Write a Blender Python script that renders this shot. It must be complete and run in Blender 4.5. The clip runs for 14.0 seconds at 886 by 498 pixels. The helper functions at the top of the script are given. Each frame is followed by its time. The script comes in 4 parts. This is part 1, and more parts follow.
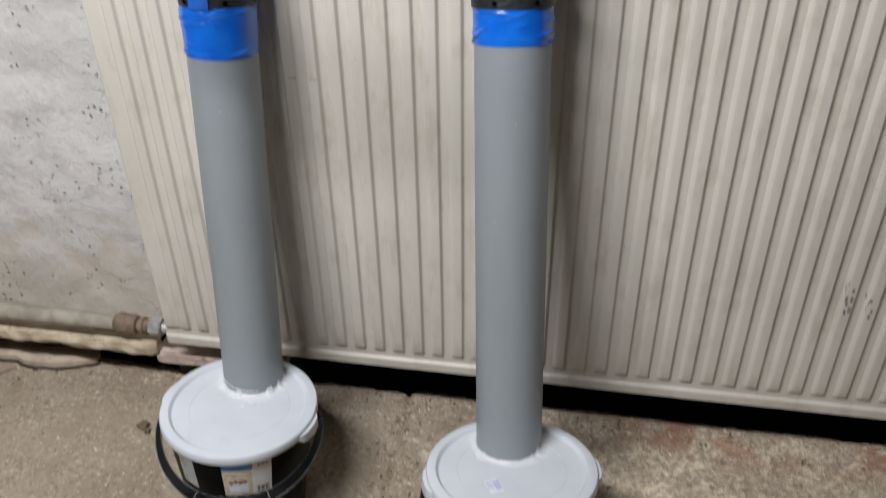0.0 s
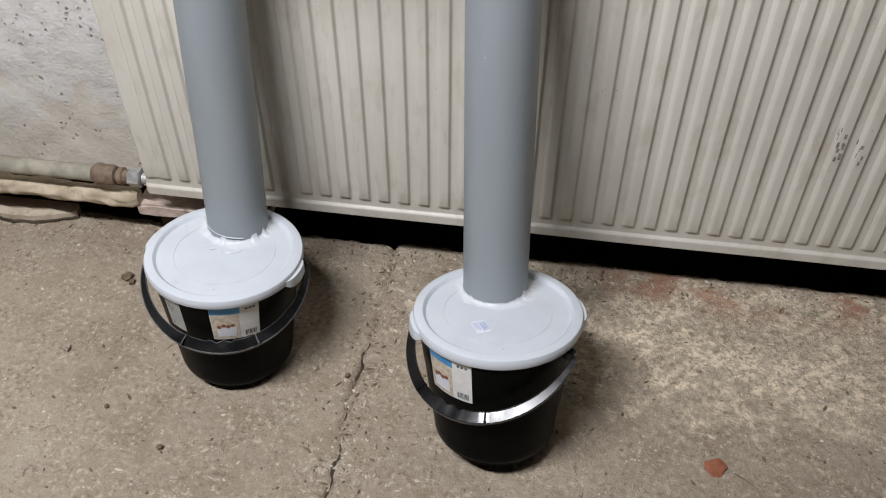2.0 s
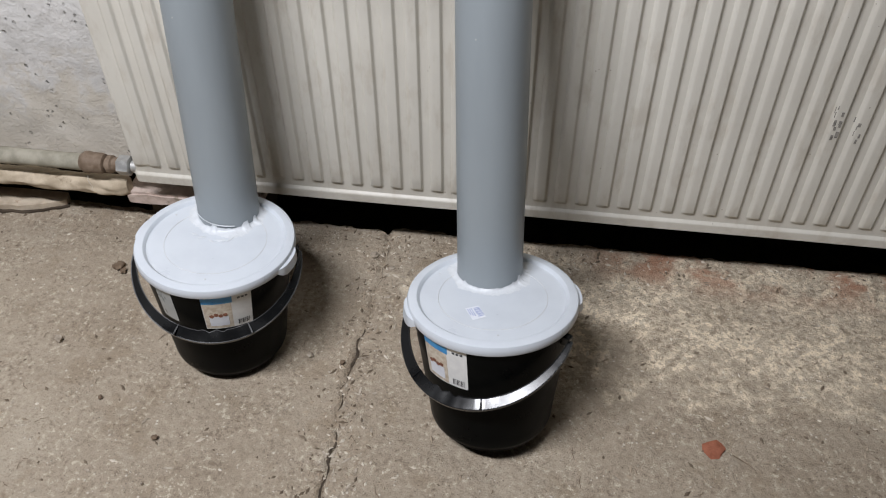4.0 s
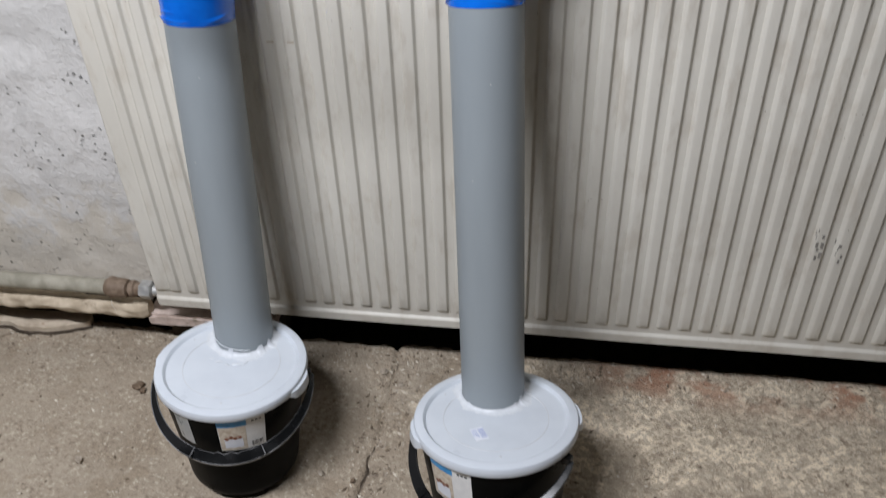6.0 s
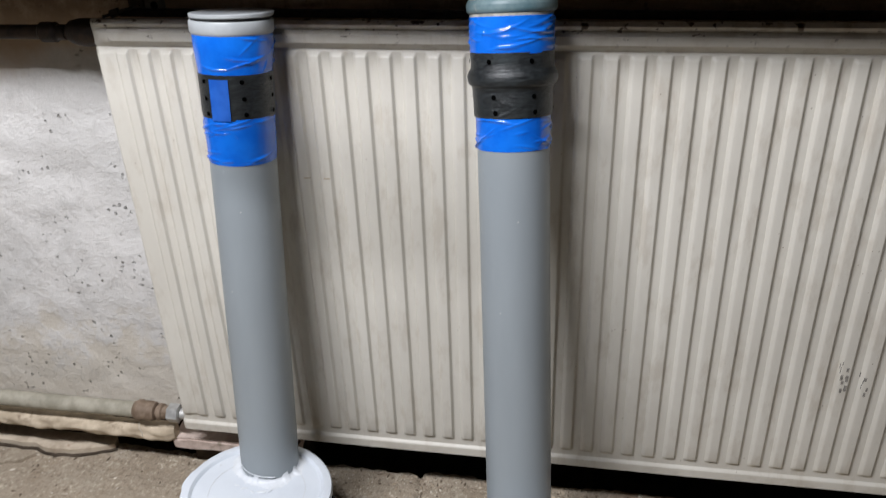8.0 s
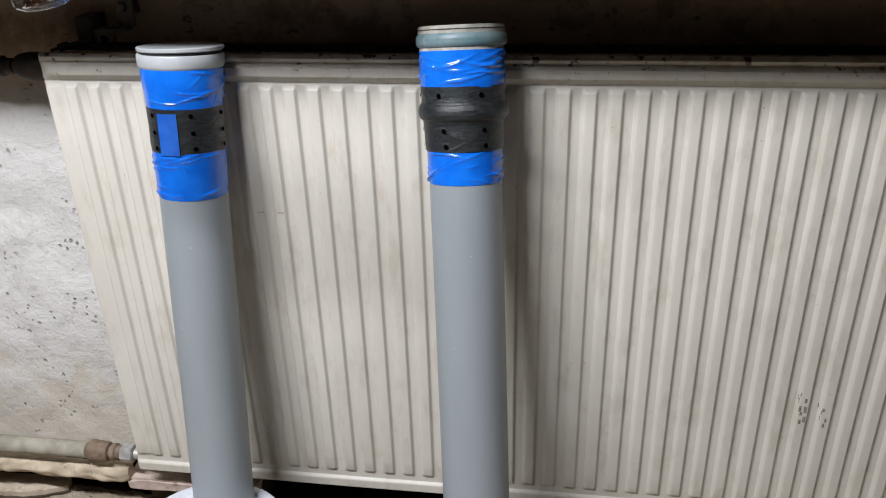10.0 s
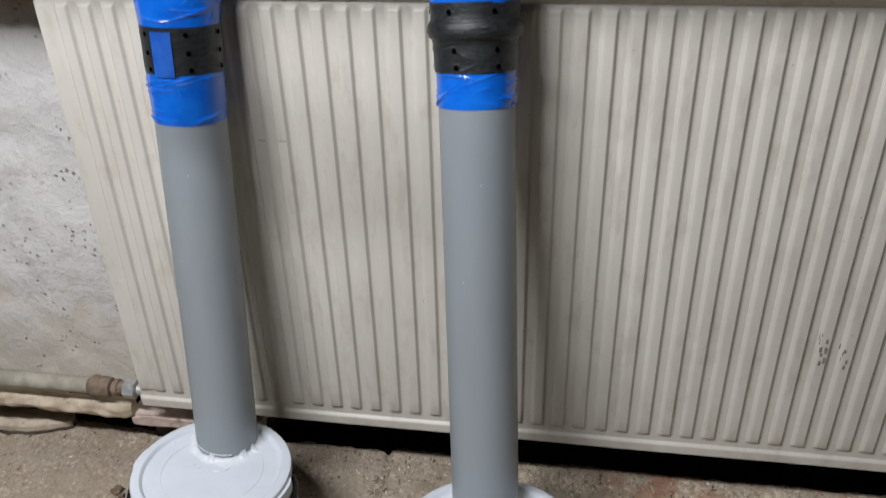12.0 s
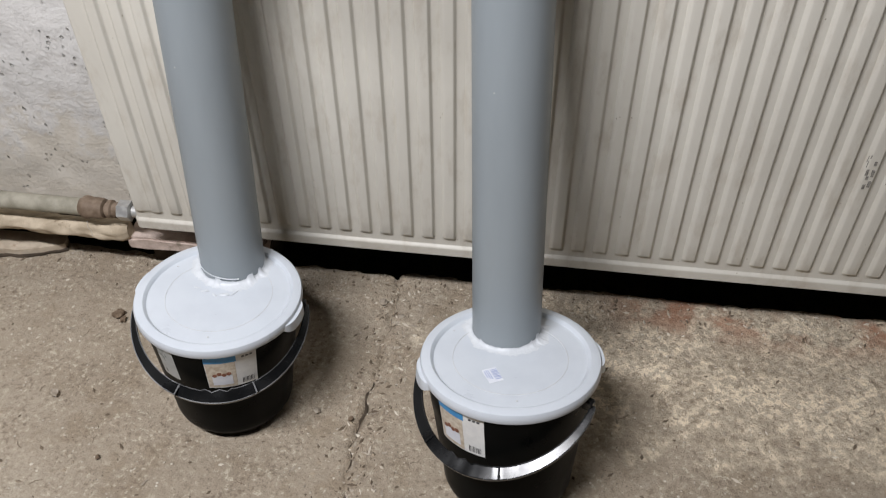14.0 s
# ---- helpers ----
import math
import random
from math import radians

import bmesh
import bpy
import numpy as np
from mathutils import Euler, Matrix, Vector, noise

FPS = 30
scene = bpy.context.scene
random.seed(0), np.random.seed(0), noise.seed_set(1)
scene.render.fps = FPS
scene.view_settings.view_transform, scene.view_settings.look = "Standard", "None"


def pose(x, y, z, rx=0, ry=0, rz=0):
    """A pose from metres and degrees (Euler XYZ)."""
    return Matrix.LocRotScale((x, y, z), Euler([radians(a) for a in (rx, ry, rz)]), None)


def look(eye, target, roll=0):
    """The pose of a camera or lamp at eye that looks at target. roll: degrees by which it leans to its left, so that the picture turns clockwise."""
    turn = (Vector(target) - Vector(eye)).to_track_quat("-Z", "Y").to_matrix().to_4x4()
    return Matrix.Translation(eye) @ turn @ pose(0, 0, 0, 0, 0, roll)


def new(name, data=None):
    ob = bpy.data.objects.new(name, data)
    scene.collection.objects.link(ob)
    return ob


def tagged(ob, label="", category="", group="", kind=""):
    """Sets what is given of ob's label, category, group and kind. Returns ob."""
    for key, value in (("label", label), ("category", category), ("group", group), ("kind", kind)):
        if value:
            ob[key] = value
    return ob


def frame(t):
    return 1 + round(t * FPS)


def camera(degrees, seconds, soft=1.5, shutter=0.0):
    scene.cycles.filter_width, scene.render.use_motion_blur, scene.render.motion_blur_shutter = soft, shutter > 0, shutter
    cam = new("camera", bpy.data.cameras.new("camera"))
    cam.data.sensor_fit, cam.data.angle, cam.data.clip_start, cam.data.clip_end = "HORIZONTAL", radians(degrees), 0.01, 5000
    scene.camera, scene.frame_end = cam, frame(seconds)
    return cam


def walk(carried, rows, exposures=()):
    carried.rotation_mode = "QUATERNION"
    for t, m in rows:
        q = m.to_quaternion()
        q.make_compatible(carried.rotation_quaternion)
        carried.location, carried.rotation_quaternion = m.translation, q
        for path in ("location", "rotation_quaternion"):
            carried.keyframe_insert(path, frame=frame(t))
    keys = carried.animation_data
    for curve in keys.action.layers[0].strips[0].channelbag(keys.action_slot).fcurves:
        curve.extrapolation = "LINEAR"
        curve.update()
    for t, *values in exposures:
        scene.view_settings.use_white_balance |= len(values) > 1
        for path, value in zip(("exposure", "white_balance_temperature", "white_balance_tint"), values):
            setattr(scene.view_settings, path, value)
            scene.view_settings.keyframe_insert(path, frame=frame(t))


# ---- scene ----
# ---- camera ----
cam = camera(57.4, 14.0, soft=1.1, shutter=0.5)
ROWS = [
    (0.0, -0.0021, -0.0001, 1.2701, 56.768, 0.877, 10.029),
    (0.5, 0.0015, -0.0113, 1.2283, 52.050, 0.619, 9.592),
    (1.0, -0.0062, -0.0051, 1.2190, 49.718, 0.193, 9.265),
    (1.5, -0.0060, -0.0184, 1.2230, 48.712, -0.075, 9.178),
    (2.0, -0.0113, -0.0138, 1.2158, 47.932, -0.086, 9.047),
    (2.5, -0.0105, -0.0110, 1.2155, 47.141, -0.108, 9.169),
    (5.0, -0.0055, 0.0106, 1.2103, 46.499, 0.915, 7.580),
    (5.5, 0.0097, 0.0078, 1.2406, 48.632, 1.366, 7.674),
    (6.0, 0.0140, -0.0180, 1.2980, 53.249, 1.721, 8.497),
    (6.5, 0.0070, -0.0459, 1.3150, 56.665, 1.763, 9.364),
    (7.0, 0.0007, -0.0559, 1.3249, 59.088, 1.860, 9.900),
    (7.5, 0.0008, -0.0501, 1.3283, 60.327, 2.001, 10.402),
    (8.0, 0.0023, -0.0408, 1.3374, 61.578, 1.946, 9.853),
    (8.5, 0.0151, -0.0317, 1.3395, 63.608, 1.655, 8.890),
    (11.0, 0.0359, -0.0114, 1.3284, 63.507, 1.582, 8.100),
    (11.5, 0.0349, -0.0007, 1.3142, 62.111, 1.540, 8.542),
    (12.0, 0.0280, 0.0206, 1.2899, 59.797, 1.477, 8.933),
    (12.5, 0.0176, 0.0310, 1.2492, 56.301, 0.912, 8.742),
    (13.0, 0.0105, 0.0400, 1.2383, 53.273, 0.796, 8.433),
    (13.5, -0.0164, 0.0615, 1.2188, 50.141, 0.740, 8.583),
    (14.0, -0.0396, 0.0872, 1.2148, 47.731, 0.562, 8.378),
]
walk(cam, [(t, pose(x, y, z, rx, ry, rz)) for t, x, y, z, rx, ry, rz in ROWS],
     exposures=[(0.0, -0.15, 6680, 10), (0.5, 0.01, 6620, 10), (2.5, 0.0, 6580, 10), (5.0, 0.0, 6350, 10), (5.5, 0.0, 6300, 9), (6.0, -0.13, 6350, 10), (6.5, -0.15, 6450, 10), (7.0, -0.01, 6520, 10),
                (7.5, 0.05, 6500, 10), (8.0, 0.06, 6500, 10), (8.5, 0.12, 6500, 10), (11.0, 0.17, 6500, 10), (11.5, 0.08, 6500, 10), (12.0, -0.14, 6500, 10), (12.5, -0.05, 6580, 10), (13.5, -0.01, 6620, 10), (14.0, 0.01, 6600, 10)])

# ---- light: one ceiling lamp in a closed cellar room ----
LAMP = (-0.82, -0.08, 2.38)
world = bpy.data.worlds.new("world")
scene.world = world
world.use_nodes = True
world.node_tree.nodes["Background"].inputs[0].default_value = (0.5, 0.52, 0.55, 1)
world.node_tree.nodes["Background"].inputs[1].default_value = 0.001
lamp_data = bpy.data.lights.new("ceiling_lamp", "AREA")
lamp_data.shape, lamp_data.size, lamp_data.size_y = "RECTANGLE", 1.00, 0.10
lamp_data.energy, lamp_data.color = 78.5, (0.932, 0.941, 0.995)
lamp = new("ceiling_lamp", lamp_data)
lamp.matrix_world = look(LAMP, (-0.70, 1.0, 0.0))


# ---- materials ----
class Nodes:
    """A small wrapper that adds and links shader nodes."""

    def __init__(self, name):
        self.mat = bpy.data.materials.new(name)
        self.mat.use_nodes = True
        self.tree = self.mat.node_tree
        self.bsdf = self.tree.nodes["Principled BSDF"]
        self.pos = self.tree.nodes.new("ShaderNodeTexCoord").outputs["Object"]

    def put(self, socket, value):
        if isinstance(value, bpy.types.NodeSocket):
            self.tree.links.new(value, socket)
        elif isinstance(value, tuple) and len(value) == 3 and socket.type == "RGBA":
            socket.default_value = (*value, 1)
        else:
            socket.default_value = value

    def noise(self, scale, detail=6, rough=0.6, stretch=None, warp=0.0):
        n = self.tree.nodes.new("ShaderNodeTexNoise")
        n.inputs["Scale"].default_value, n.inputs["Detail"].default_value = scale, detail
        n.inputs["Roughness"].default_value, n.inputs["Distortion"].default_value = rough, warp
        if stretch:
            m = self.tree.nodes.new("ShaderNodeMapping")
            m.inputs["Scale"].default_value = stretch
            self.put(m.inputs["Vector"], self.pos)
            self.put(n.inputs["Vector"], m.outputs[0])
        else:
            self.put(n.inputs["Vector"], self.pos)
        return n.outputs["Fac"]

    def cells(self, scale, feature="F1"):
        n = self.tree.nodes.new("ShaderNodeTexVoronoi")
        n.feature = feature
        n.inputs["Scale"].default_value = scale
        self.put(n.inputs["Vector"], self.pos)
        return n.outputs["Distance"]

    def ramp(self, value, lo, hi, a=0.0, b=1.0):
        n = self.tree.nodes.new("ShaderNodeMapRange")
        n.interpolation_type = "SMOOTHSTEP"
        for k, x in zip(("From Min", "From Max", "To Min", "To Max"), (lo, hi, a, b)):
            n.inputs[k].default_value = x
        self.put(n.inputs["Value"], value)
        return n.outputs[0]

    def math(self, op, a, b=0.0):
        n = self.tree.nodes.new("ShaderNodeMath")
        n.operation = op
        self.put(n.inputs[0], a)
        self.put(n.inputs[1], b)
        return n.outputs[0]

    def mix(self, fac, a, b):
        n = self.tree.nodes.new("ShaderNodeMix")
        n.data_type = "RGBA"
        self.put(n.inputs[0], fac)
        self.put(n.inputs[6], a)
        self.put(n.inputs[7], b)
        return n.outputs[2]

    def axis(self, k):
        n = self.tree.nodes.new("ShaderNodeSeparateXYZ")
        self.put(n.inputs[0], self.pos)
        return n.outputs[k]

    def bump(self, height, strength, distance=0.002):
        n = self.tree.nodes.new("ShaderNodeBump")
        n.inputs["Strength"].default_value, n.inputs["Distance"].default_value = strength, distance
        self.put(n.inputs["Height"], height)
        self.put(self.bsdf.inputs["Normal"], n.outputs[0])

    def done(self, colour, rough=0.5, metal=0.0, spec=0.5):
        self.put(self.bsdf.inputs["Base Color"], colour)
        self.put(self.bsdf.inputs["Roughness"], rough)
        self.put(self.bsdf.inputs["Metallic"], metal)
        self.put(self.bsdf.inputs["Specular IOR Level"], spec)
        return self.mat


def simple(name, a, b, scale=40, rough=0.5, metal=0.0, bump=0.15, spec=0.5, wear=None):
    n = Nodes(name)
    g = n.noise(scale)
    c = n.mix(n.ramp(g, 0.35, 0.65), a, b)
    if wear:
        c = n.mix(n.ramp(n.noise(scale * 0.35, 8, 0.7), 0.58, 0.66), c, wear)
    n.bump(n.noise(scale * 5), bump, 0.001)
    return n.done(c, n.ramp(g, 0.3, 0.7, rough - 0.08, rough + 0.08), metal, spec)


def floor_material():
    n = Nodes("cellar_floor")
    big, mid, fine = n.noise(2.2, 5), n.noise(14, 8, 0.7), n.noise(120, 8, 0.7)
    c = n.mix(n.ramp(big, 0.35, 0.65), (0.330, 0.271, 0.203), (0.434, 0.368, 0.284))
    c = n.mix(n.ramp(mid, 0.44, 0.58, 0.0, 0.9), c, (0.387, 0.323, 0.246))
    c = n.mix(n.ramp(n.noise(8, 8, 0.7), 0.52, 0.62, 0.0, 0.6), c, (0.29, 0.228, 0.16))
    c = n.mix(n.ramp(n.noise(5, 8, 0.72), 0.54, 0.66, 0.0, 0.5), c, (0.49, 0.43, 0.342))
    speck = n.noise(95, 8, 0.72)
    patchy = n.ramp(n.noise(12, 4), 0.40, 0.60, 0.35, 1.0)
    c = n.mix(n.math("MULTIPLY", patchy, n.ramp(speck, 0.545, 0.59, 0.0, 0.6)), c, (0.17, 0.127, 0.09))
    c = n.mix(n.math("MULTIPLY", patchy, n.ramp(speck, 0.445, 0.40, 0.0, 0.7)), c, (0.64, 0.575, 0.45))
    c = n.mix(n.ramp(n.noise(260, 4, 0.6), 0.55, 0.63, 0.0, 0.40), c, (0.22, 0.17, 0.12))
    # worn pale screed to the right of the joint
    x, y = n.axis(0), n.axis(1)
    ex = n.math("DIVIDE", n.math("SUBTRACT", x, 0.42), 0.56)
    ey = n.math("DIVIDE", n.math("SUBTRACT", y, 1.15), 0.23)
    d = n.math("ADD", n.math("MULTIPLY", ex, ex), n.math("MULTIPLY", ey, ey))
    d = n.math("ADD", d, n.ramp(mid, 0.25, 0.75, -0.9, 0.9))
    area = n.ramp(d, 0.25, 1.35, 1.0, 0.0)
    blotch = n.ramp(n.noise(58, 7, 0.74), 0.478, 0.508)
    cloud = n.ramp(n.noise(10, 9, 0.74, None, 0.3), 0.40, 0.57, 0.35, 1.0)
    c = n.mix(n.math("MULTIPLY", n.math("MULTIPLY", area, cloud), n.math("ADD", n.math("MULTIPLY", blotch, 0.62), 0.34)), c, (0.84, 0.72, 0.545))
    c = n.mix(n.math("MULTIPLY", n.math("MULTIPLY", area, n.ramp(n.noise(60, 11, 0.82, None, 0.4), 0.52, 0.57)), 0.6), c, (0.19, 0.135, 0.09))
    # rust red staining along the wall
    red = n.math("MULTIPLY", n.ramp(y, 1.17, 1.28), n.math("MULTIPLY", n.ramp(x, 0.05, 0.25), n.ramp(n.noise(9, 6), 0.42, 0.58, 0.0, 0.85)))
    c = n.mix(red, c, (0.38, 0.19, 0.115))
    # pale flecks and dark grains
    fleck = n.math("MULTIPLY", n.ramp(n.cells(95), 0.26, 0.17), n.ramp(n.noise(38, 5), 0.56, 0.60))
    c = n.mix(n.math("MULTIPLY", fleck, 0.85), c, (0.70, 0.64, 0.54))
    grain = n.math("MULTIPLY", n.ramp(n.cells(120), 0.24, 0.14), n.ramp(n.noise(31, 5), 0.55, 0.60))
    c = n.mix(n.math("MULTIPLY", grain, 0.6), c, (0.13, 0.10, 0.075))
    h = n.math("ADD", n.math("ADD", n.math("MULTIPLY", fine, 0.6), n.math("MULTIPLY", speck, 0.5)), n.math("ADD", n.math("MULTIPLY", mid, 0.8), n.math("MULTIPLY", fleck, 0.25)))
    n.bump(h, 0.85, 0.008)
    return n.done(c, n.ramp(mid, 0.3, 0.7, 0.78, 0.95), 0, 0.25)


def plaster_material(name="old_plaster"):
    n = Nodes(name)
    big, mid, fine = n.noise(3.0, 5), n.noise(18, 8, 0.68), n.noise(110, 8, 0.7)
    c = n.mix(n.ramp(big, 0.35, 0.65), (0.545, 0.535, 0.515), (0.665, 0.65, 0.627))
    c = n.mix(n.ramp(mid, 0.50, 0.68, 0.0, 0.55), c, (0.46, 0.45, 0.43))
    c = n.mix(n.ramp(n.noise(190, 8, 0.8), 0.54, 0.64, 0.0, 0.22), c, (0.36, 0.35, 0.33))
    z = n.axis(2)
    low = n.math("MULTIPLY", n.ramp(n.math("ADD", z, n.ramp(mid, 0.3, 0.7, -0.10, 0.10)), 0.40, 0.24), 0.55)
    c = n.mix(low, c, (0.47, 0.41, 0.31))
    # darker and brownish above an uneven line
    c = n.mix(n.ramp(n.math("ADD", z, n.ramp(big, 0.3, 0.7, -0.05, 0.05)), 0.92, 1.00, 0.0, 0.9), c, (0.42, 0.31, 0.205))
    # pits in the plaster
    pit = n.math("MULTIPLY", n.ramp(n.math("ADD", n.cells(60), n.ramp(n.noise(70, 7, 0.7), 0.35, 0.65, -0.16, 0.16)), 0.19, 0.03), n.ramp(n.noise(11, 5), 0.52, 0.62))
    # flaking and dark random blotches on the brownish upper part
    high_mask = n.ramp(z, 0.99, 1.06)
    c = n.mix(n.math("MULTIPLY", high_mask, n.ramp(n.noise(7, 9, 0.7), 0.48, 0.60, 0.0, 0.7)), c, (0.20, 0.135, 0.085))
    c = n.mix(n.math("MULTIPLY", high_mask, n.ramp(n.noise(16, 9, 0.75, (1, 1, 1.6)), 0.60, 0.64, 0.0, 0.8)), c, (0.07, 0.045, 0.03))
    c = n.mix(n.math("MULTIPLY", pit, 0.42), c, (0.24, 0.22, 0.19))
    h = n.math("SUBTRACT", n.math("ADD", n.math("MULTIPLY", fine, 0.16), n.math("MULTIPLY", mid, 0.6)), n.math("MULTIPLY", pit, 0.8))
    n.bump(h, 1.0, 0.011)
    return n.done(c, 0.88, 0, 0.25)


def radiator_material():
    n = Nodes("cream_radiator_enamel")
    big, mid = n.noise(3.5, 5), n.noise(30, 7, 0.65, (1, 1, 0.35))
    c = n.mix(n.ramp(big, 0.35, 0.65), (0.565, 0.540, 0.478), (0.612, 0.588, 0.523))
    c = n.mix(n.ramp(mid, 0.50, 0.68, 0.0, 0.5), c, (0.455, 0.41, 0.34))
    z = n.axis(2)
    chip = n.math("MULTIPLY", n.ramp(n.noise(48, 5, 0.6), 0.60, 0.63), n.ramp(z, 1.000, 1.045))
    c = n.mix(chip, c, (0.055, 0.035, 0.025))
    dirt = n.math("MULTIPLY", n.ramp(n.noise(14, 6), 0.45, 0.66), n.math("ADD", n.ramp(z, 1.015, 1.045, 0.0, 0.8), n.ramp(z, 0.22, 0.16, 0.0, 0.35)))
    c = n.mix(dirt, c, (0.30, 0.25, 0.19))
    dot = n.math("MULTIPLY", n.ramp(n.cells(48), 0.075, 0.045), n.ramp(n.noise(13, 2), 0.56, 0.60))
    c = n.mix(n.math("MULTIPLY", dot, 0.7), c, (0.22, 0.18, 0.13))
    n.bump(n.noise(160, 4), 0.10, 0.001)
    return n.done(c, n.ramp(mid, 0.3, 0.7, 0.36, 0.52), 0, 0.45)


def pipe_material():
    n = Nodes("grey_pvc")
    c = n.mix(n.ramp(n.noise(6, 5, 0.6, (1, 1, 0.2)), 0.35, 0.65), (0.227, 0.254, 0.269), (0.256, 0.285, 0.300))
    scratch = n.ramp(n.noise(55, 6, 0.7, (1, 1, 0.12)), 0.68, 0.74, 0.0, 0.35)
    c = n.mix(scratch, c, (0.40, 0.41, 0.41))
    dot = n.math("MULTIPLY", n.ramp(n.cells(40), 0.06, 0.04), n.ramp(n.noise(9, 2), 0.55, 0.6))
    c = n.mix(n.math("MULTIPLY", dot, 0.6), c, (0.5, 0.5, 0.48))
    n.bump(n.noise(35, 4, 0.5, (1, 1, 0.2)), 0.06, 0.001)
    return n.done(c, n.ramp(n.noise(20), 0.3, 0.7, 0.36, 0.48), 0, 0.5)


def tape_material():
    n = Nodes("blue_duct_tape")
    c = n.mix(n.ramp(n.noise(30, 5), 0.3, 0.7), (0.003, 0.105, 0.56), (0.006, 0.145, 0.66))
    n.bump(n.noise(22, 4, 0.6, (1, 1, 3), 1.0), 0.08, 0.002)
    return n.done(c, 0.17, 0, 0.7)


def sleeve_material():
    n = Nodes("black_woven_sleeve")
    w = n.noise(34, 7, 0.7, (1, 1, 3.5), 2.2)
    c = n.mix(n.ramp(w, 0.35, 0.65), (0.007, 0.008, 0.009), (0.024, 0.028, 0.029))
    c = n.mix(n.ramp(n.noise(14, 3), 0.5, 0.7, 0.0, 0.35), c, (0.018, 0.032, 0.036))
    n.bump(n.noise(150, 5, 0.7, (1, 1, 3), 1.0), 0.35, 0.002)
    return n.done(c, 0.4, 0, 0.4)


def grit_material():
    n = Nodes("mixed_grit")
    g = n.tree.nodes.new("ShaderNodeNewGeometry")
    k = g.outputs["Random Per Island"]
    c = n.mix(n.ramp(k, 0.2, 0.5), (0.15, 0.115, 0.082), (0.38, 0.31, 0.23))
    c = n.mix(n.ramp(k, 0.72, 0.95), c, (0.66, 0.60, 0.50))
    n.bump(n.noise(300), 0.3, 0.001)
    return n.done(c, 0.9, 0, 0.2)


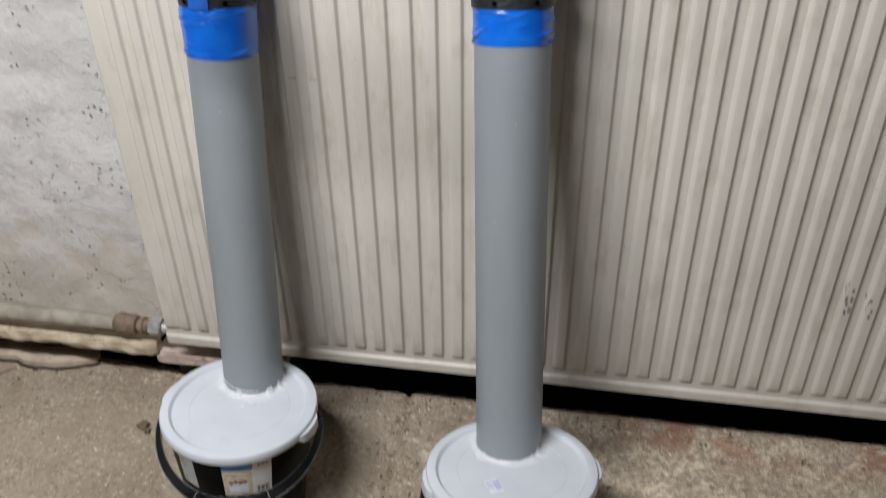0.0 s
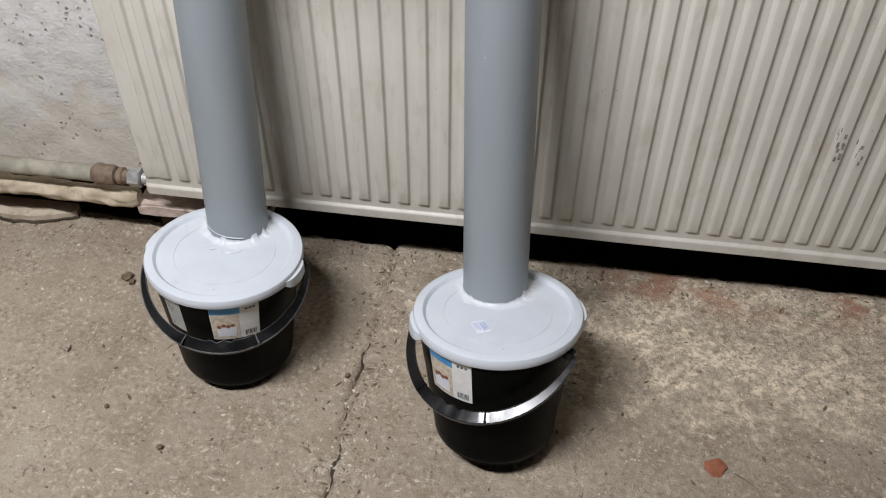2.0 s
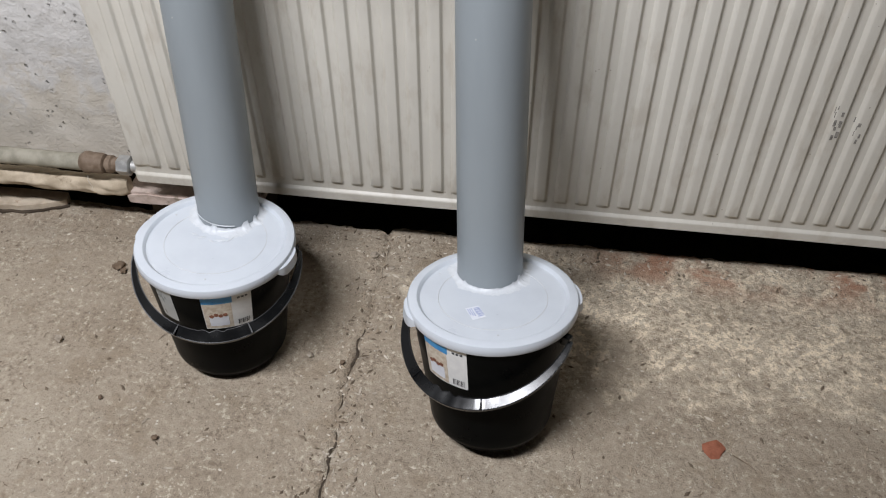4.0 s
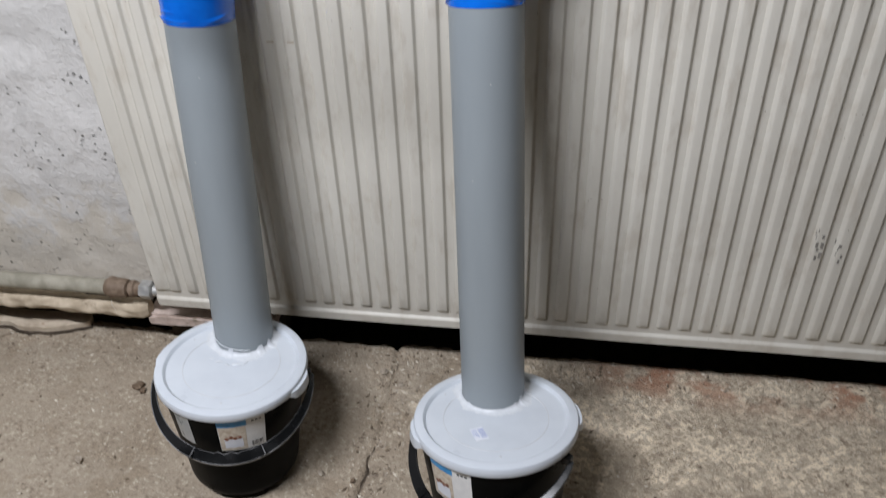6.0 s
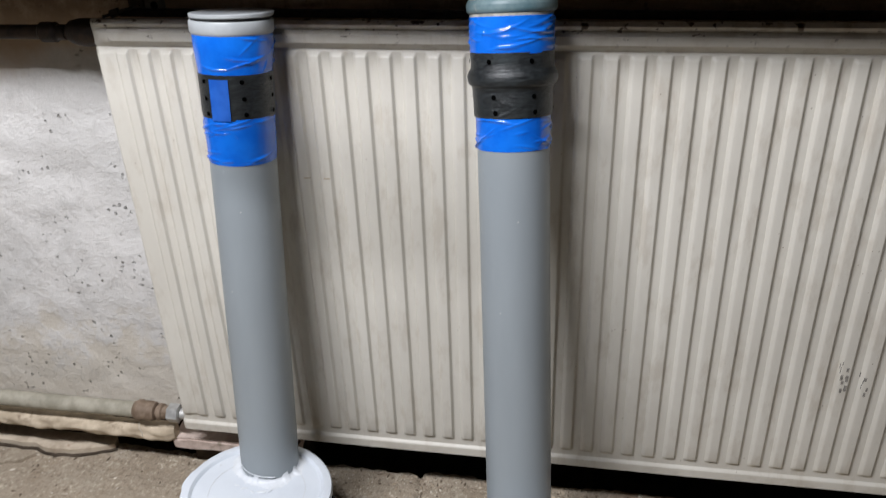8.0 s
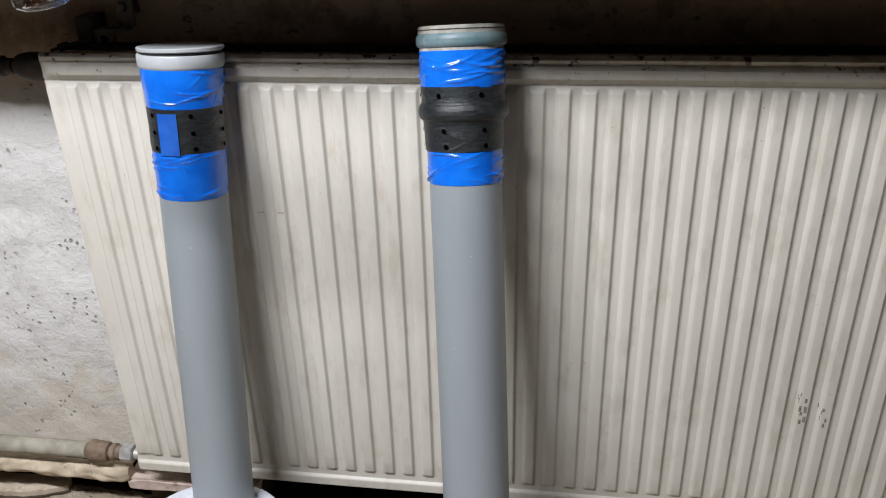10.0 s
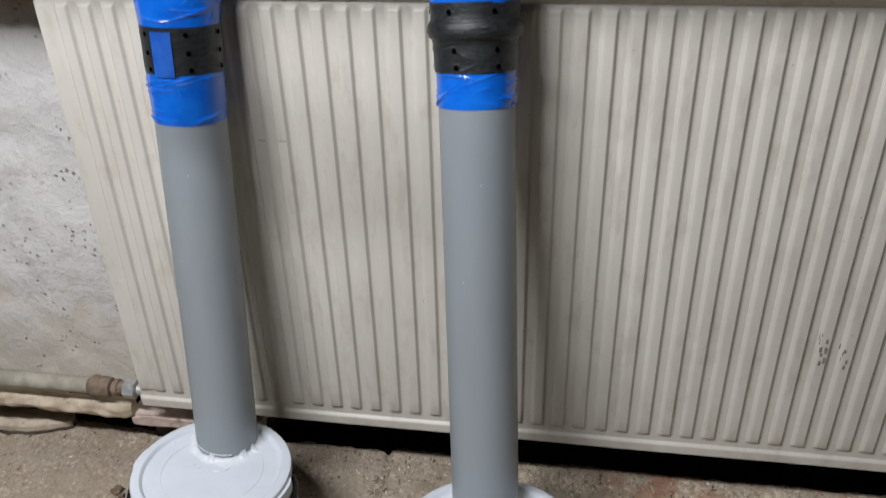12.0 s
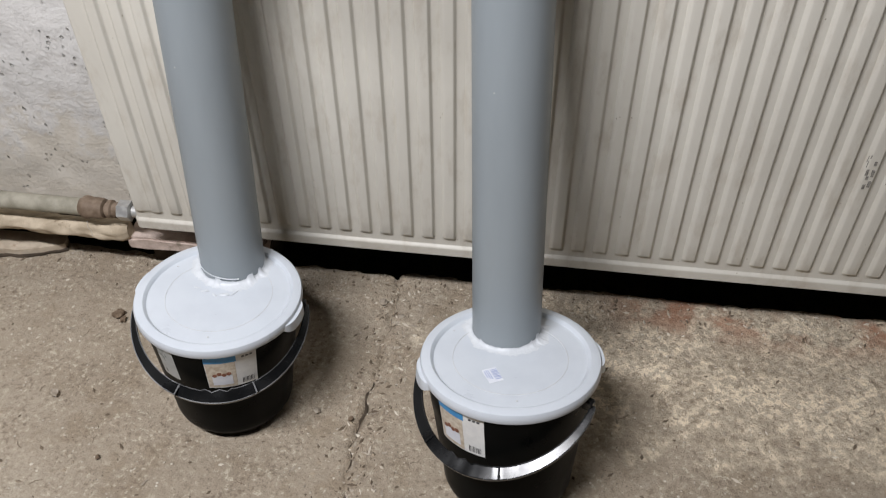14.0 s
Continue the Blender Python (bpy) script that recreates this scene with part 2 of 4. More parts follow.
M = {
    "grit": grit_material(),
    "floor": floor_material(),
    "plaster": plaster_material(),
    # unseen walls and ceiling, kept dark so that little light bounces into the shadows
    "room": simple("dark_unseen_wall", (0.042, 0.039, 0.035), (0.065, 0.060, 0.054), 8, 0.9),
    "ceiling": simple("dark_unseen_ceiling", (0.06, 0.057, 0.053), (0.085, 0.081, 0.075), 8, 0.9),
    "radiator": radiator_material(),
    "radiator_pale": simple("pale_cream_paint", (0.70, 0.67, 0.60), (0.76, 0.73, 0.66), 60, 0.45, 0, 0.05),
    "pvc": pipe_material(),
    "cap": simple("pale_grey_pvc", (0.34, 0.36, 0.37), (0.39, 0.41, 0.42), 25, 0.42, 0, 0.05),
    "teal": simple("weathered_grey_green_pvc", (0.075, 0.135, 0.155), (0.15, 0.21, 0.22), 28, 0.5, 0, 0.1, 0.5, (0.36, 0.34, 0.29)),
    "lime": simple("chalky_worn_pvc", (0.23, 0.228, 0.20), (0.40, 0.385, 0.335), 45, 0.7, 0, 0.4, 0.3, (0.13, 0.16, 0.165)),
    "tape": tape_material(),
    "tape_dull": simple("dull_blue_tape", (0.008, 0.085, 0.42), (0.012, 0.11, 0.50), 40, 0.5, 0, 0.1),
    "sleeve": sleeve_material(),
    "dark": simple("dark_void", (0.001, 0.001, 0.001), (0.002, 0.002, 0.002), 60, 0.95, 0, 0.0, 0.0),
    "rubber": simple("black_rubber", (0.012, 0.012, 0.012), (0.02, 0.02, 0.02), 60, 0.5),
    "bucket": simple("black_bucket_plastic", (0.0018, 0.0022, 0.0022), (0.0034, 0.0038, 0.0037), 18, 0.34, 0, 0.05, 0.04),
    "handle": simple("black_handle_plastic", (0.0045, 0.0048, 0.0052), (0.006, 0.0063, 0.0067), 14, 0.27, 0, 0.0, 0.55),
    "lid": simple("white_lid_plastic", (0.535, 0.570, 0.612), (0.572, 0.608, 0.648), 12, 0.34, 0, 0.04, 0.5),
    "groove": simple("lid_groove", (0.50, 0.51, 0.52), (0.56, 0.57, 0.58), 12, 0.45),
    "sealant": simple("white_sealant", (0.57, 0.595, 0.62), (0.63, 0.655, 0.68), 60, 0.4, 0, 0.4),
    "paper": simple("label_paper", (0.66, 0.66, 0.65), (0.74, 0.74, 0.72), 60, 0.4, 0, 0.05),
    "label_blue": simple("label_blue", (0.03, 0.22, 0.50), (0.05, 0.28, 0.56), 60, 0.35, 0, 0.02),
    "label_tan": simple("label_tan", (0.45, 0.37, 0.28), (0.62, 0.56, 0.47), 120, 0.4, 0, 0.02),
    "label_brown": simple("label_brown", (0.13, 0.05, 0.03), (0.25, 0.10, 0.06), 200, 0.4, 0, 0.02),
    "ink": simple("ink", (0.03, 0.03, 0.035), (0.05, 0.05, 0.055), 60, 0.5, 0, 0.02),
    "ink_blue": simple("faded_blue_ink", (0.28, 0.33, 0.52), (0.36, 0.41, 0.58), 200, 0.5, 0, 0.02),
    "sticker": simple("thin_white_sticker", (0.66, 0.68, 0.74), (0.72, 0.74, 0.78), 60, 0.4, 0, 0.02),
    "film": simple("greyish_label_back", (0.30, 0.31, 0.30), (0.40, 0.41, 0.40), 30, 0.3, 0, 0.1),
    "brick": simple("crumbling_brick", (0.42, 0.335, 0.285), (0.56, 0.46, 0.405), 45, 0.9, 0, 1.0, 0.2, (0.30, 0.25, 0.20)),
    "red": simple("red_brick_shard", (0.26, 0.095, 0.055), (0.33, 0.125, 0.075), 70, 0.85, 0, 0.8, 0.2),
    "clod": simple("earth_clod", (0.14, 0.10, 0.07), (0.22, 0.165, 0.115), 60, 0.95, 0, 1.0, 0.1),
    # dark earth colour, also used as shade in gaps and in the added recess
    "earth": simple("dark_earth_and_gap_shade", (0.05, 0.039, 0.029), (0.085, 0.067, 0.05), 30, 0.95, 0, 1.0, 0.1),
    "crumb": simple("mortar_crumbs", (0.26, 0.215, 0.165), (0.50, 0.44, 0.36), 55, 0.9, 0, 0.6, 0.2),
    "slab": simple("broken_screed", (0.42, 0.345, 0.26), (0.56, 0.48, 0.375), 28, 0.92, 0, 1.0, 0.2, (0.30, 0.19, 0.13)),
    "paintpipe": simple("flaking_cream_pipe_paint", (0.24, 0.225, 0.175), (0.36, 0.335, 0.27), 22, 0.7, 0, 0.9, 0.3, (0.13, 0.105, 0.08)),
    "dirtpipe": simple("dusty_pipe_paint", (0.40, 0.33, 0.24), (0.55, 0.465, 0.35), 26, 0.85, 0, 1.0, 0.2, (0.22, 0.165, 0.115)),
    "iron": simple("rusty_black_iron", (0.012, 0.009, 0.007), (0.045, 0.029, 0.019), 50, 0.6, 0.4, 0.8),
    "rust": simple("brown_corroded_steel", (0.15, 0.105, 0.07), (0.24, 0.18, 0.13), 50, 0.7, 0.2, 0.8),
    "zinc": simple("dull_zinc", (0.42, 0.42, 0.41), (0.55, 0.55, 0.53), 60, 0.45, 0.6, 0.3),
    "steel": simple("painted_grey_steel", (0.12, 0.10, 0.08), (0.19, 0.16, 0.13), 40, 0.6, 0.2, 0.5),
    "wood": simple("dark_wood", (0.06, 0.038, 0.024), (0.10, 0.066, 0.042), 30, 0.75, 0, 0.6),
    "cord": simple("white_cord", (0.62, 0.58, 0.50), (0.70, 0.66, 0.58), 200, 0.8),
    "scuff": simple("graphite_scuff", (0.16, 0.15, 0.135), (0.30, 0.285, 0.255), 300, 0.7, 0, 0.02),
    "blackbox": simple("black_case_plastic", (0.012, 0.012, 0.013), (0.022, 0.022, 0.023), 40, 0.35),
}
glass = Nodes("clear_plastic_jar")
glass.bsdf.inputs["Transmission Weight"].default_value = 1.0
glass.bsdf.inputs["IOR"].default_value = 1.3
M["clear"] = glass.done((0.95, 0.95, 0.95), 0.06)


# ---- mesh helpers ----
def part(name, bm, material, parent=None, label="", smooth=True):
    me = bpy.data.meshes.new(name)
    if isinstance(bm, tuple):
        me.from_pydata(*bm)
    else:
        bm.to_mesh(me)
        bm.free()
    me.materials.append(M[material])
    if smooth:
        me.polygons.foreach_set("use_smooth", [True] * len(me.polygons))
        me.set_sharp_from_angle(angle=radians(38))
    ob = new(name, me)
    if parent is not None:
        ob.parent = parent
    return tagged(ob, label)


def empty(name, m, label, category, group="", kind=""):
    ob = new(name)
    ob.empty_display_size = 0.05
    ob.matrix_world = m
    return tagged(ob, label, category, group, kind)


def box(x0, x1, y0, y1, z0, z1, bevel=0.0, m=None):
    bm = bmesh.new()
    bmesh.ops.create_cube(bm, size=1, matrix=Matrix.Translation(((x0 + x1) / 2, (y0 + y1) / 2, (z0 + z1) / 2)) @ Matrix.Diagonal((x1 - x0, y1 - y0, z1 - z0, 1)))
    if bevel:
        bmesh.ops.bevel(bm, geom=bm.edges[:], offset=bevel, segments=2, affect="EDGES")
    if m is not None:
        bm.transform(m)
    return bm


def lathe(profile, segs=64, wobble=None, a0=0.0, a1=2 * math.pi):
    """Turns (radius, height) pairs round z; wobble(angle, height) adds to the radius."""
    closed = abs(a1 - a0 - 2 * math.pi) < 1e-6
    n = segs if closed else segs + 1
    verts, faces = [], []
    for r, z in profile:
        for i in range(n):
            a = a0 + (a1 - a0) * i / segs
            q = r + (wobble(a, z) if wobble and r > 1e-6 else 0)
            verts.append((q * math.cos(a), q * math.sin(a), z))
    for j in range(len(profile) - 1):
        for i in range(segs):
            k = (i + 1) % n
            faces.append((j * n + i, j * n + k, (j + 1) * n + k, (j + 1) * n + i))
    return verts, [], faces


def tube(points, radius, segs=12, wobble=0.0):
    """A round bar along a line of points; radius may be a list."""
    pts = [Vector(p) for p in points]
    verts, faces = [], []
    for j, p in enumerate(pts):
        d = (pts[min(j + 1, len(pts) - 1)] - pts[max(j - 1, 0)]).normalized()
        u = d.orthogonal().normalized() if abs(d.z) > 0.95 else d.cross(Vector((0, 0, 1))).normalized()
        w = d.cross(u)
        r = radius[j] if isinstance(radius, (list, tuple)) else radius
        for i in range(segs):
            a = 2 * math.pi * i / segs
            q = r + wobble * noise.noise(p * 30 + Vector((math.cos(a), math.sin(a), 0)) * 1.5)
            verts.append(p + (u * math.cos(a) + w * math.sin(a)) * q)
    for j in range(len(pts) - 1):
        for i in range(segs):
            k = (i + 1) % segs
            faces.append((j * segs + i, j * segs + k, (j + 1) * segs + k, (j + 1) * segs + i))
    faces += [tuple(range(segs))[::-1], tuple((len(pts) - 1) * segs + i for i in range(segs))]
    return [tuple(v) for v in verts], [], faces


def ring_bar(x0, x1, y, z, r, segs=24, steps=2, wobble=0.0):
    return tube([(x0 + (x1 - x0) * i / steps, y, z) for i in range(steps + 1)], r, segs, wobble)


def sheet(us, vs, place):
    """A grid of quads over two rows of parameters."""
    verts = [place(u, v) for v in vs for u in us]
    n = len(us)
    faces = [(j * n + i, j * n + i + 1, (j + 1) * n + i + 1, (j + 1) * n + i) for j in range(len(vs) - 1) for i in range(n - 1)]
    return verts, [], faces


def spread(lo, a, b, hi, fine, coarse):
    """Grid lines that are fine between a and b and coarse outside."""
    return list(np.arange(lo, a, coarse)) + list(np.arange(a, b, fine)) + list(np.arange(b, hi, coarse)) + [hi]


def lump(size, seed, squash=(1, 1, 0.6), sub=2, rough=0.35):
    bm = bmesh.new()
    bmesh.ops.create_icosphere(bm, subdivisions=sub, radius=size)
    for v in bm.verts:
        d = v.co.normalized()
        v.co *= 1 + rough * noise.noise(d * 1.7 + Vector((seed, seed * 2.1, 0)))
        v.co = Vector(v.co[i] * squash[i] for i in range(3))
    return bm


def leaning(x, y, z, dx, dy, turn=0.0):
    """A pose whose z axis points along (dx, dy, 1)."""
    zax = Vector((dx, dy, 1)).normalized()
    xax = Vector((1, 0, -dx)).normalized()
    yax = zax.cross(xax).normalized()
    xax = yax.cross(zax)
    m = Matrix((xax, yax, zax)).transposed().to_4x4()
    return Matrix.Translation((x, y, z)) @ m @ Matrix.Rotation(radians(turn), 4, "Z")


def smooth(a, b, x):
    t = min(max((x - a) / (b - a), 0), 1)
    return t * t * (3 - 2 * t)


# ---- the room ----
WALL_Y = 1.313


def crack_x(y):
    return -0.325 + 0.016 * noise.noise(Vector((y * 6, 3.1, 0))) + 0.012 * noise.noise(Vector((y * 25, 1.7, 0)))


def floor_place(x, y):
    p = Vector((x, y, 0))
    z = 0.0030 * noise.noise(p * 4) + 0.0028 * noise.noise(p * 17) + 0.0016 * noise.noise(p * 47) + 0.0010 * noise.noise(p * 105)
    d = x - crack_x(y)
    depth = 0.5 + 0.5 * noise.noise(Vector((y * 9, 7.7, 0)))
    z -= (0.004 + 0.012 * depth) * math.exp(-(d / (0.0035 + 0.004 * depth)) ** 2)
    z += 0.005 / (1 + math.exp(-max(min(d, 1), -1) / 0.005)) - 0.0025
    if y > WALL_Y - 0.035:
        edge = 0.008 * noise.noise(Vector((x * 14, 2.2, 0))) + 0.005 * noise.noise(Vector((x * 50, 4.2, 0)))
        if x < -0.2:
            edge += 0.010 * noise.noise(Vector((x * 22, 8.2, 0)))
        y += edge * (y - WALL_Y + 0.035) / 0.035
    return x, y, z


xs = spread(-2.4, -1.45, 1.05, 2.4, 0.0042, 0.12)
ys = spread(-2.2, 0.50, WALL_Y - 0.045, WALL_Y - 0.0001, 0.0042, 0.12)
ys = ys[:-1] + [WALL_Y - 0.03, WALL_Y - 0.015, WALL_Y]
tagged(part("floor", sheet(xs, ys, floor_place), "floor"), "worn dusty brown concrete cellar floor with a crack", "floor", kind="structure")


def crack_strip(y0, y1, width, shift, name, seed):
    """A ragged dark seam of dirt lying in the broken joint of the floor."""
    verts, faces = [], []
    rows = np.arange(y0, y1, 0.004)
    for y in rows:
        x = crack_x(y) + shift + 0.004 * noise.noise(Vector((y * 60, seed, 0)))
        w = width * max(0.0, 0.45 + 1.1 * noise.noise(Vector((y * 13, seed + 2, 0))) + 0.5 * noise.noise(Vector((y * 70, seed, 4))))
        z = max(floor_place(x - w, y)[2], floor_place(x + w, y)[2], floor_place(x, y)[2]) + 0.0003
        verts += [(x - w * 0.6, y, z), (x + w * 0.4, y, z)]
    for i in range(len(rows) - 1):
        faces.append((2 * i, 2 * i + 1, 2 * i + 3, 2 * i + 2))
    return part(name, (verts, [], faces), "earth", bpy.data.objects["floor"], "dark dirt-filled crack", False)


crack_strip(0.42, 1.02, 0.0058, 0.0, "crack", 1.0)
crack_strip(1.10, 1.27, 0.0013, 0.002, "crack", 3.0)


def wall_place(x, z):
    p = Vector((x, z, 5.0))
    d = 0.006 * noise.noise(p * 5) + 0.004 * noise.noise(p * 16) + 0.0018 * abs(noise.noise(p * 48))
    ridge = abs(noise.noise(p * 9 + Vector((4, 4, 4))))
    d -= 0.004 * math.exp(-(ridge / 0.03) ** 2) * (1 if noise.noise(p * 2.3) > 0.1 else 0)
    return x, WALL_Y - 0.004 + d, z


xs = spread(-2.4, -1.50, -0.70, 2.4, 0.0075, 0.10)
zs = spread(0.0999, 0.10, 1.30, 3.4, 0.0075, 0.10)
tagged(part("wall_north", sheet(xs, zs, wall_place), "plaster"), "rough old whitewashed plaster wall, stained and pitted", "wall", kind="structure")
part("masonry", box(-2.4, 2.4, WALL_Y + 0.02, WALL_Y + 0.40, 0.10, 3.4), "room", bpy.data.objects["wall_north"])
# a dark recess added under the wall, so the gap behind the radiator stays in deep shade
channel = empty("shade_recess", pose(0.8, WALL_Y + 0.2, -0.15), "dark recess added below the wall to hold the shade behind the radiator", "channel", kind="structure")
part("recess_bed", box(-3.2, 1.6, -0.25, 0.2, -0.02, 0.0), "earth", channel)
part("recess_back", box(-3.2, 1.6, 0.17, 0.2, 0.0, 0.25), "earth", channel)
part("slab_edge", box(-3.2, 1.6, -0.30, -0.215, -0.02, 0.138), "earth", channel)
# unseen walls and ceiling added to close the room and shape the fill light
for name, b in (("wall_south", (-2.4, 2.4, -2.4, -2.2, -0.05, 3.4)), ("wall_west", (-2.6, -2.4, -2.4, 1.58, -0.05, 3.4)), ("wall_east", (2.4, 2.6, -2.4, 1.58, -0.05, 3.4))):
    tagged(part(name, box(*b), "room"), "plain unseen wall, dark grey to limit bounced light", "wall", kind="structure")
tagged(part("ceiling", box(-2.6, 2.6, -2.4, 1.58, 3.4, 3.55), "ceiling"), "plain unseen ceiling, dark to limit bounced light", "ceiling", kind="structure")

# an unseen deep board, added over the radiator, keeps the lamp off the upper wall
shelf = tagged(part("shade_board", box(-1.9, 2.2, 0.782, WALL_Y + 0.08, 1.45, 1.485, 0.003, Matrix.Translation((-0.2, 1.0, 0)) @ Matrix.Rotation(radians(-0.95), 4, "Z") @ Matrix.Translation((0.2, -1.0, 0))), "wood"), "unseen dark board added above the radiator to shade the upper wall", "shelf")


# ---- the radiator ----
PITCH, EDGE0, RIB0, RIB1 = 0.04, 0.0041, 0.2023, 0.9986
CREST, VALLEY = 1.2108, 1.2172
LEFT, RIGHT = -0.834, 1.42


def rib(x):
    """0 in a valley, 1 on a crest; a rib's right edge lies at EDGE0 + k * PITCH."""
    if x < LEFT + 0.007 or x > RIGHT - 0.02:
        return 0.0
    if x < -0.606:
        x -= 0.5 * PITCH
    u = ((x - EDGE0) / PITCH) % 1.0
    return 1 - smooth(0.0, 0.16, u) if u < 0.5 else smooth(0.40, 0.66, u)


def radiator_place(x, z):
    end = smooth(RIB0 - 0.002, RIB0 + 0.007, z) * (1 - smooth(RIB1 - 0.007, RIB1 + 0.002, z))
    y = VALLEY + (CREST - VALLEY) * rib(x) * end
    y -= 0.0056 * (1 - smooth(0.181, 0.1875, z))           # bottom rail
    inner = smooth(LEFT + 0.002, LEFT + 0.026, x)
    y -= 0.0094 * inner * smooth(1.006, 1.016, z) * (1 - smooth(1.028, 1.036, z))  # top header
    y += 0.003 * smooth(1.0, 1.003, z) * (1 - smooth(1.003, 1.008, z))
    y -= 0.0075 * inner * smooth(1.037, 1.041, z)
    y += 0.005 * (1 - smooth(0, 0.008, x - LEFT)) ** 2
    if z < 0.1635:
        y += 0.007 * (1 - smooth(0.1590, 0.1635, z))
    if z > 1.044:
        y += 0.006 * smooth(1.044, 1.050, z)
    y += 0.0012 * noise.noise(Vector((x * 3, z * 3, 9)))
    return x, y, z


xs = [LEFT, LEFT + 0.002, LEFT + 0.005, LEFT + 0.009, LEFT + 0.014, LEFT + 0.0165, LEFT + 0.021, LEFT + 0.026]
k = math.floor((LEFT - EDGE0) / PITCH)
while EDGE0 + k * PITCH < RIGHT:
    xs += [EDGE0 + (k + u) * PITCH for u in (0.0, 0.032, 0.064, 0.096, 0.128, 0.16, 0.28, 0.40, 0.43, 0.47, 0.51, 0.55, 0.59, 0.63, 0.66, 0.8, 0.97)]
    k += 1
xs = [x + 0.5 * PITCH if x < -0.615 and x > LEFT + 0.017 else x for x in xs]
xs = sorted(x for x in set(xs) if LEFT <= x <= RIGHT)
zs = [0.1590, 0.1603, 0.1618, 0.1635, 0.168, 0.173, 0.179, 0.181, 0.183, 0.185, 0.187, 0.189, 0.192, 0.198, 0.2023, 0.2045, 0.207, 0.2095]
zs += list(np.linspace(0.24, 0.97, 14)) + [0.9916, 0.994, 0.9965, 0.999, 1.0006, 1.002, 1.004, 1.006, 1.009, 1.012, 1.016, 1.021, 1.026, 1.029, 1.032, 1.036, 1.040, 1.044, 1.046, 1.048, 1.050]
radiator = empty("radiator", pose((LEFT + RIGHT) / 2, 1.23, 0.159), "cream ribbed steel panel radiator, scuffed and chipped, hung on the wall", "radiator")
home = radiator.matrix_world.inverted()


def under(ob, thing):
    """Parents ob, whose mesh is in world coordinates, and keeps it where it is."""
    ob.parent = thing
    ob.matrix_parent_inverse = thing.matrix_world.inverted()
    return ob


under(part("front_panel", sheet(xs, zs, radiator_place), "radiator"), radiator)
under(part("back_panel", box(LEFT + 0.003, RIGHT - 0.003, 1.2355, 1.245, 0.163, 1.046, 0.002), "radiator"), radiator)
under(part("side_rim", box(LEFT + 0.001, LEFT + 0.012, 1.231, 1.2355, 0.161, 1.048, 0.001), "radiator"), radiator)
under(part("top_rim", box(LEFT + 0.012, RIGHT, 1.222, 1.2355, 1.0445, 1.0485, 0.001), "radiator"), radiator)
under(part("bottom_rim", box(LEFT + 0.012, RIGHT, 1.218, 1.2355, 0.1600, 0.1640, 0.001), "radiator"), radiator)
for bx in (-0.45, 0.35, 1.1):
    under(part("wall_bracket", box(bx, bx + 0.03, 1.245, WALL_Y + 0.005, 0.80, 0.84, 0.002), "steel"), radiator)
# pencil-like scuffs on two neighbouring ribs
rng = random.Random(4)
for sx, sz, count in ((0.476, 0.457, 11), (0.513, 0.444, 8)):
    for i in range(count):
        x0 = sx - 0.012 + 0.016 * rng.random()
        z0 = sz - 0.062 * i / count - 0.008 * rng.random()
        y0 = radiator_place(x0, z0)[1] - 0.0004
        under(part("scuff_mark", box(x0, x0 + 0.0028 + 0.0020 * rng.random(), y0 - 0.0004, y0 + 0.002, z0, z0 + 0.006 + 0.007 * rng.random(), 0, None), "scuff", None, "dark graphite scuff"), radiator)
for mx in (-0.4785, -0.4420):
    my = radiator_place(mx, 0.776)[1]
    under(part("press_mark", box(mx - 0.006, mx + 0.006, my - 0.0008, my + 0.003, 0.7747, 0.7772, 0.0006), "dirtpipe"), radiator)
drip = box(-0.0042, 0.0042, -0.0012, 0.002, 0, 0.034, 0.0005)
for v in drip.verts:
    v.co.x *= 0.7 + 1.6 * smooth(0.018, 0.034, v.co.z)
    v.co = Vector((0.112 + v.co.x, radiator_place(0.112, 1.004 + v.co.z)[1] + v.co.y, 1.004 + v.co.z))
under(part("paint_drip", drip, "radiator_pale", None, "pale dried paint drip"), radiator)


# ---- the two pipes that stand in lidded buckets ----
PIPE_R = 0.0540


def wrinkle(seed, amount):
    """A slow unevenness of wound cloth or rubber."""
    def f(a, z):
        p = Vector((math.cos(a) * 0.75 + seed, math.sin(a) * 0.75, z * 34 + 0.9 * math.sin(a + seed)))
        ridge = max(1 - abs(noise.noise(p * 2.1)) * 12, 0) * smooth(-0.05, 0.25, noise.noise(p * 1.1 + Vector((3, 8, 1))))
        return amount * ridge + 0.0005 * noise.noise(p * 1.8)
    return f


def creases(seed, z0, z1, count=38):
    """Long tapering folds of tape that run slightly askew round the pipe."""
    rng = random.Random(seed)
    folds = []
    for i in range(count):
        steep = rng.random() < 0.16
        folds.append((rng.uniform(0, 2 * math.pi), rng.uniform(z0 + 0.006, z1 - 0.004), rng.uniform(0.05, 0.12) if steep else rng.uniform(0.22, 0.75),
                      rng.choice((-1, 1)) * 0.10 if steep else rng.gauss(0.006, 0.012), rng.uniform(-0.02, 0.02), rng.uniform(0.0009, 0.0022), rng.uniform(0.0012, 0.0023)))

    def f(a, z):
        h = 0.0004 * noise.noise(Vector((math.cos(a) * 1.6 + seed, math.sin(a) * 1.6, z * 40)))
        for ca, cz, half, slope, bow, high, wide in folds:
            d = (a - ca + math.pi) % (2 * math.pi) - math.pi
            if abs(d) < half:
                u = d / half
                e = (z - cz - slope * d - bow * d * d) / (wide * (1.25 - u * u))
                if abs(e) < 2.5:
                    h += high * (1 - u * u) * math.exp(-e * e) * (1 - 0.5 * math.exp(-(e - 1.4) ** 2))
        return h
    return f


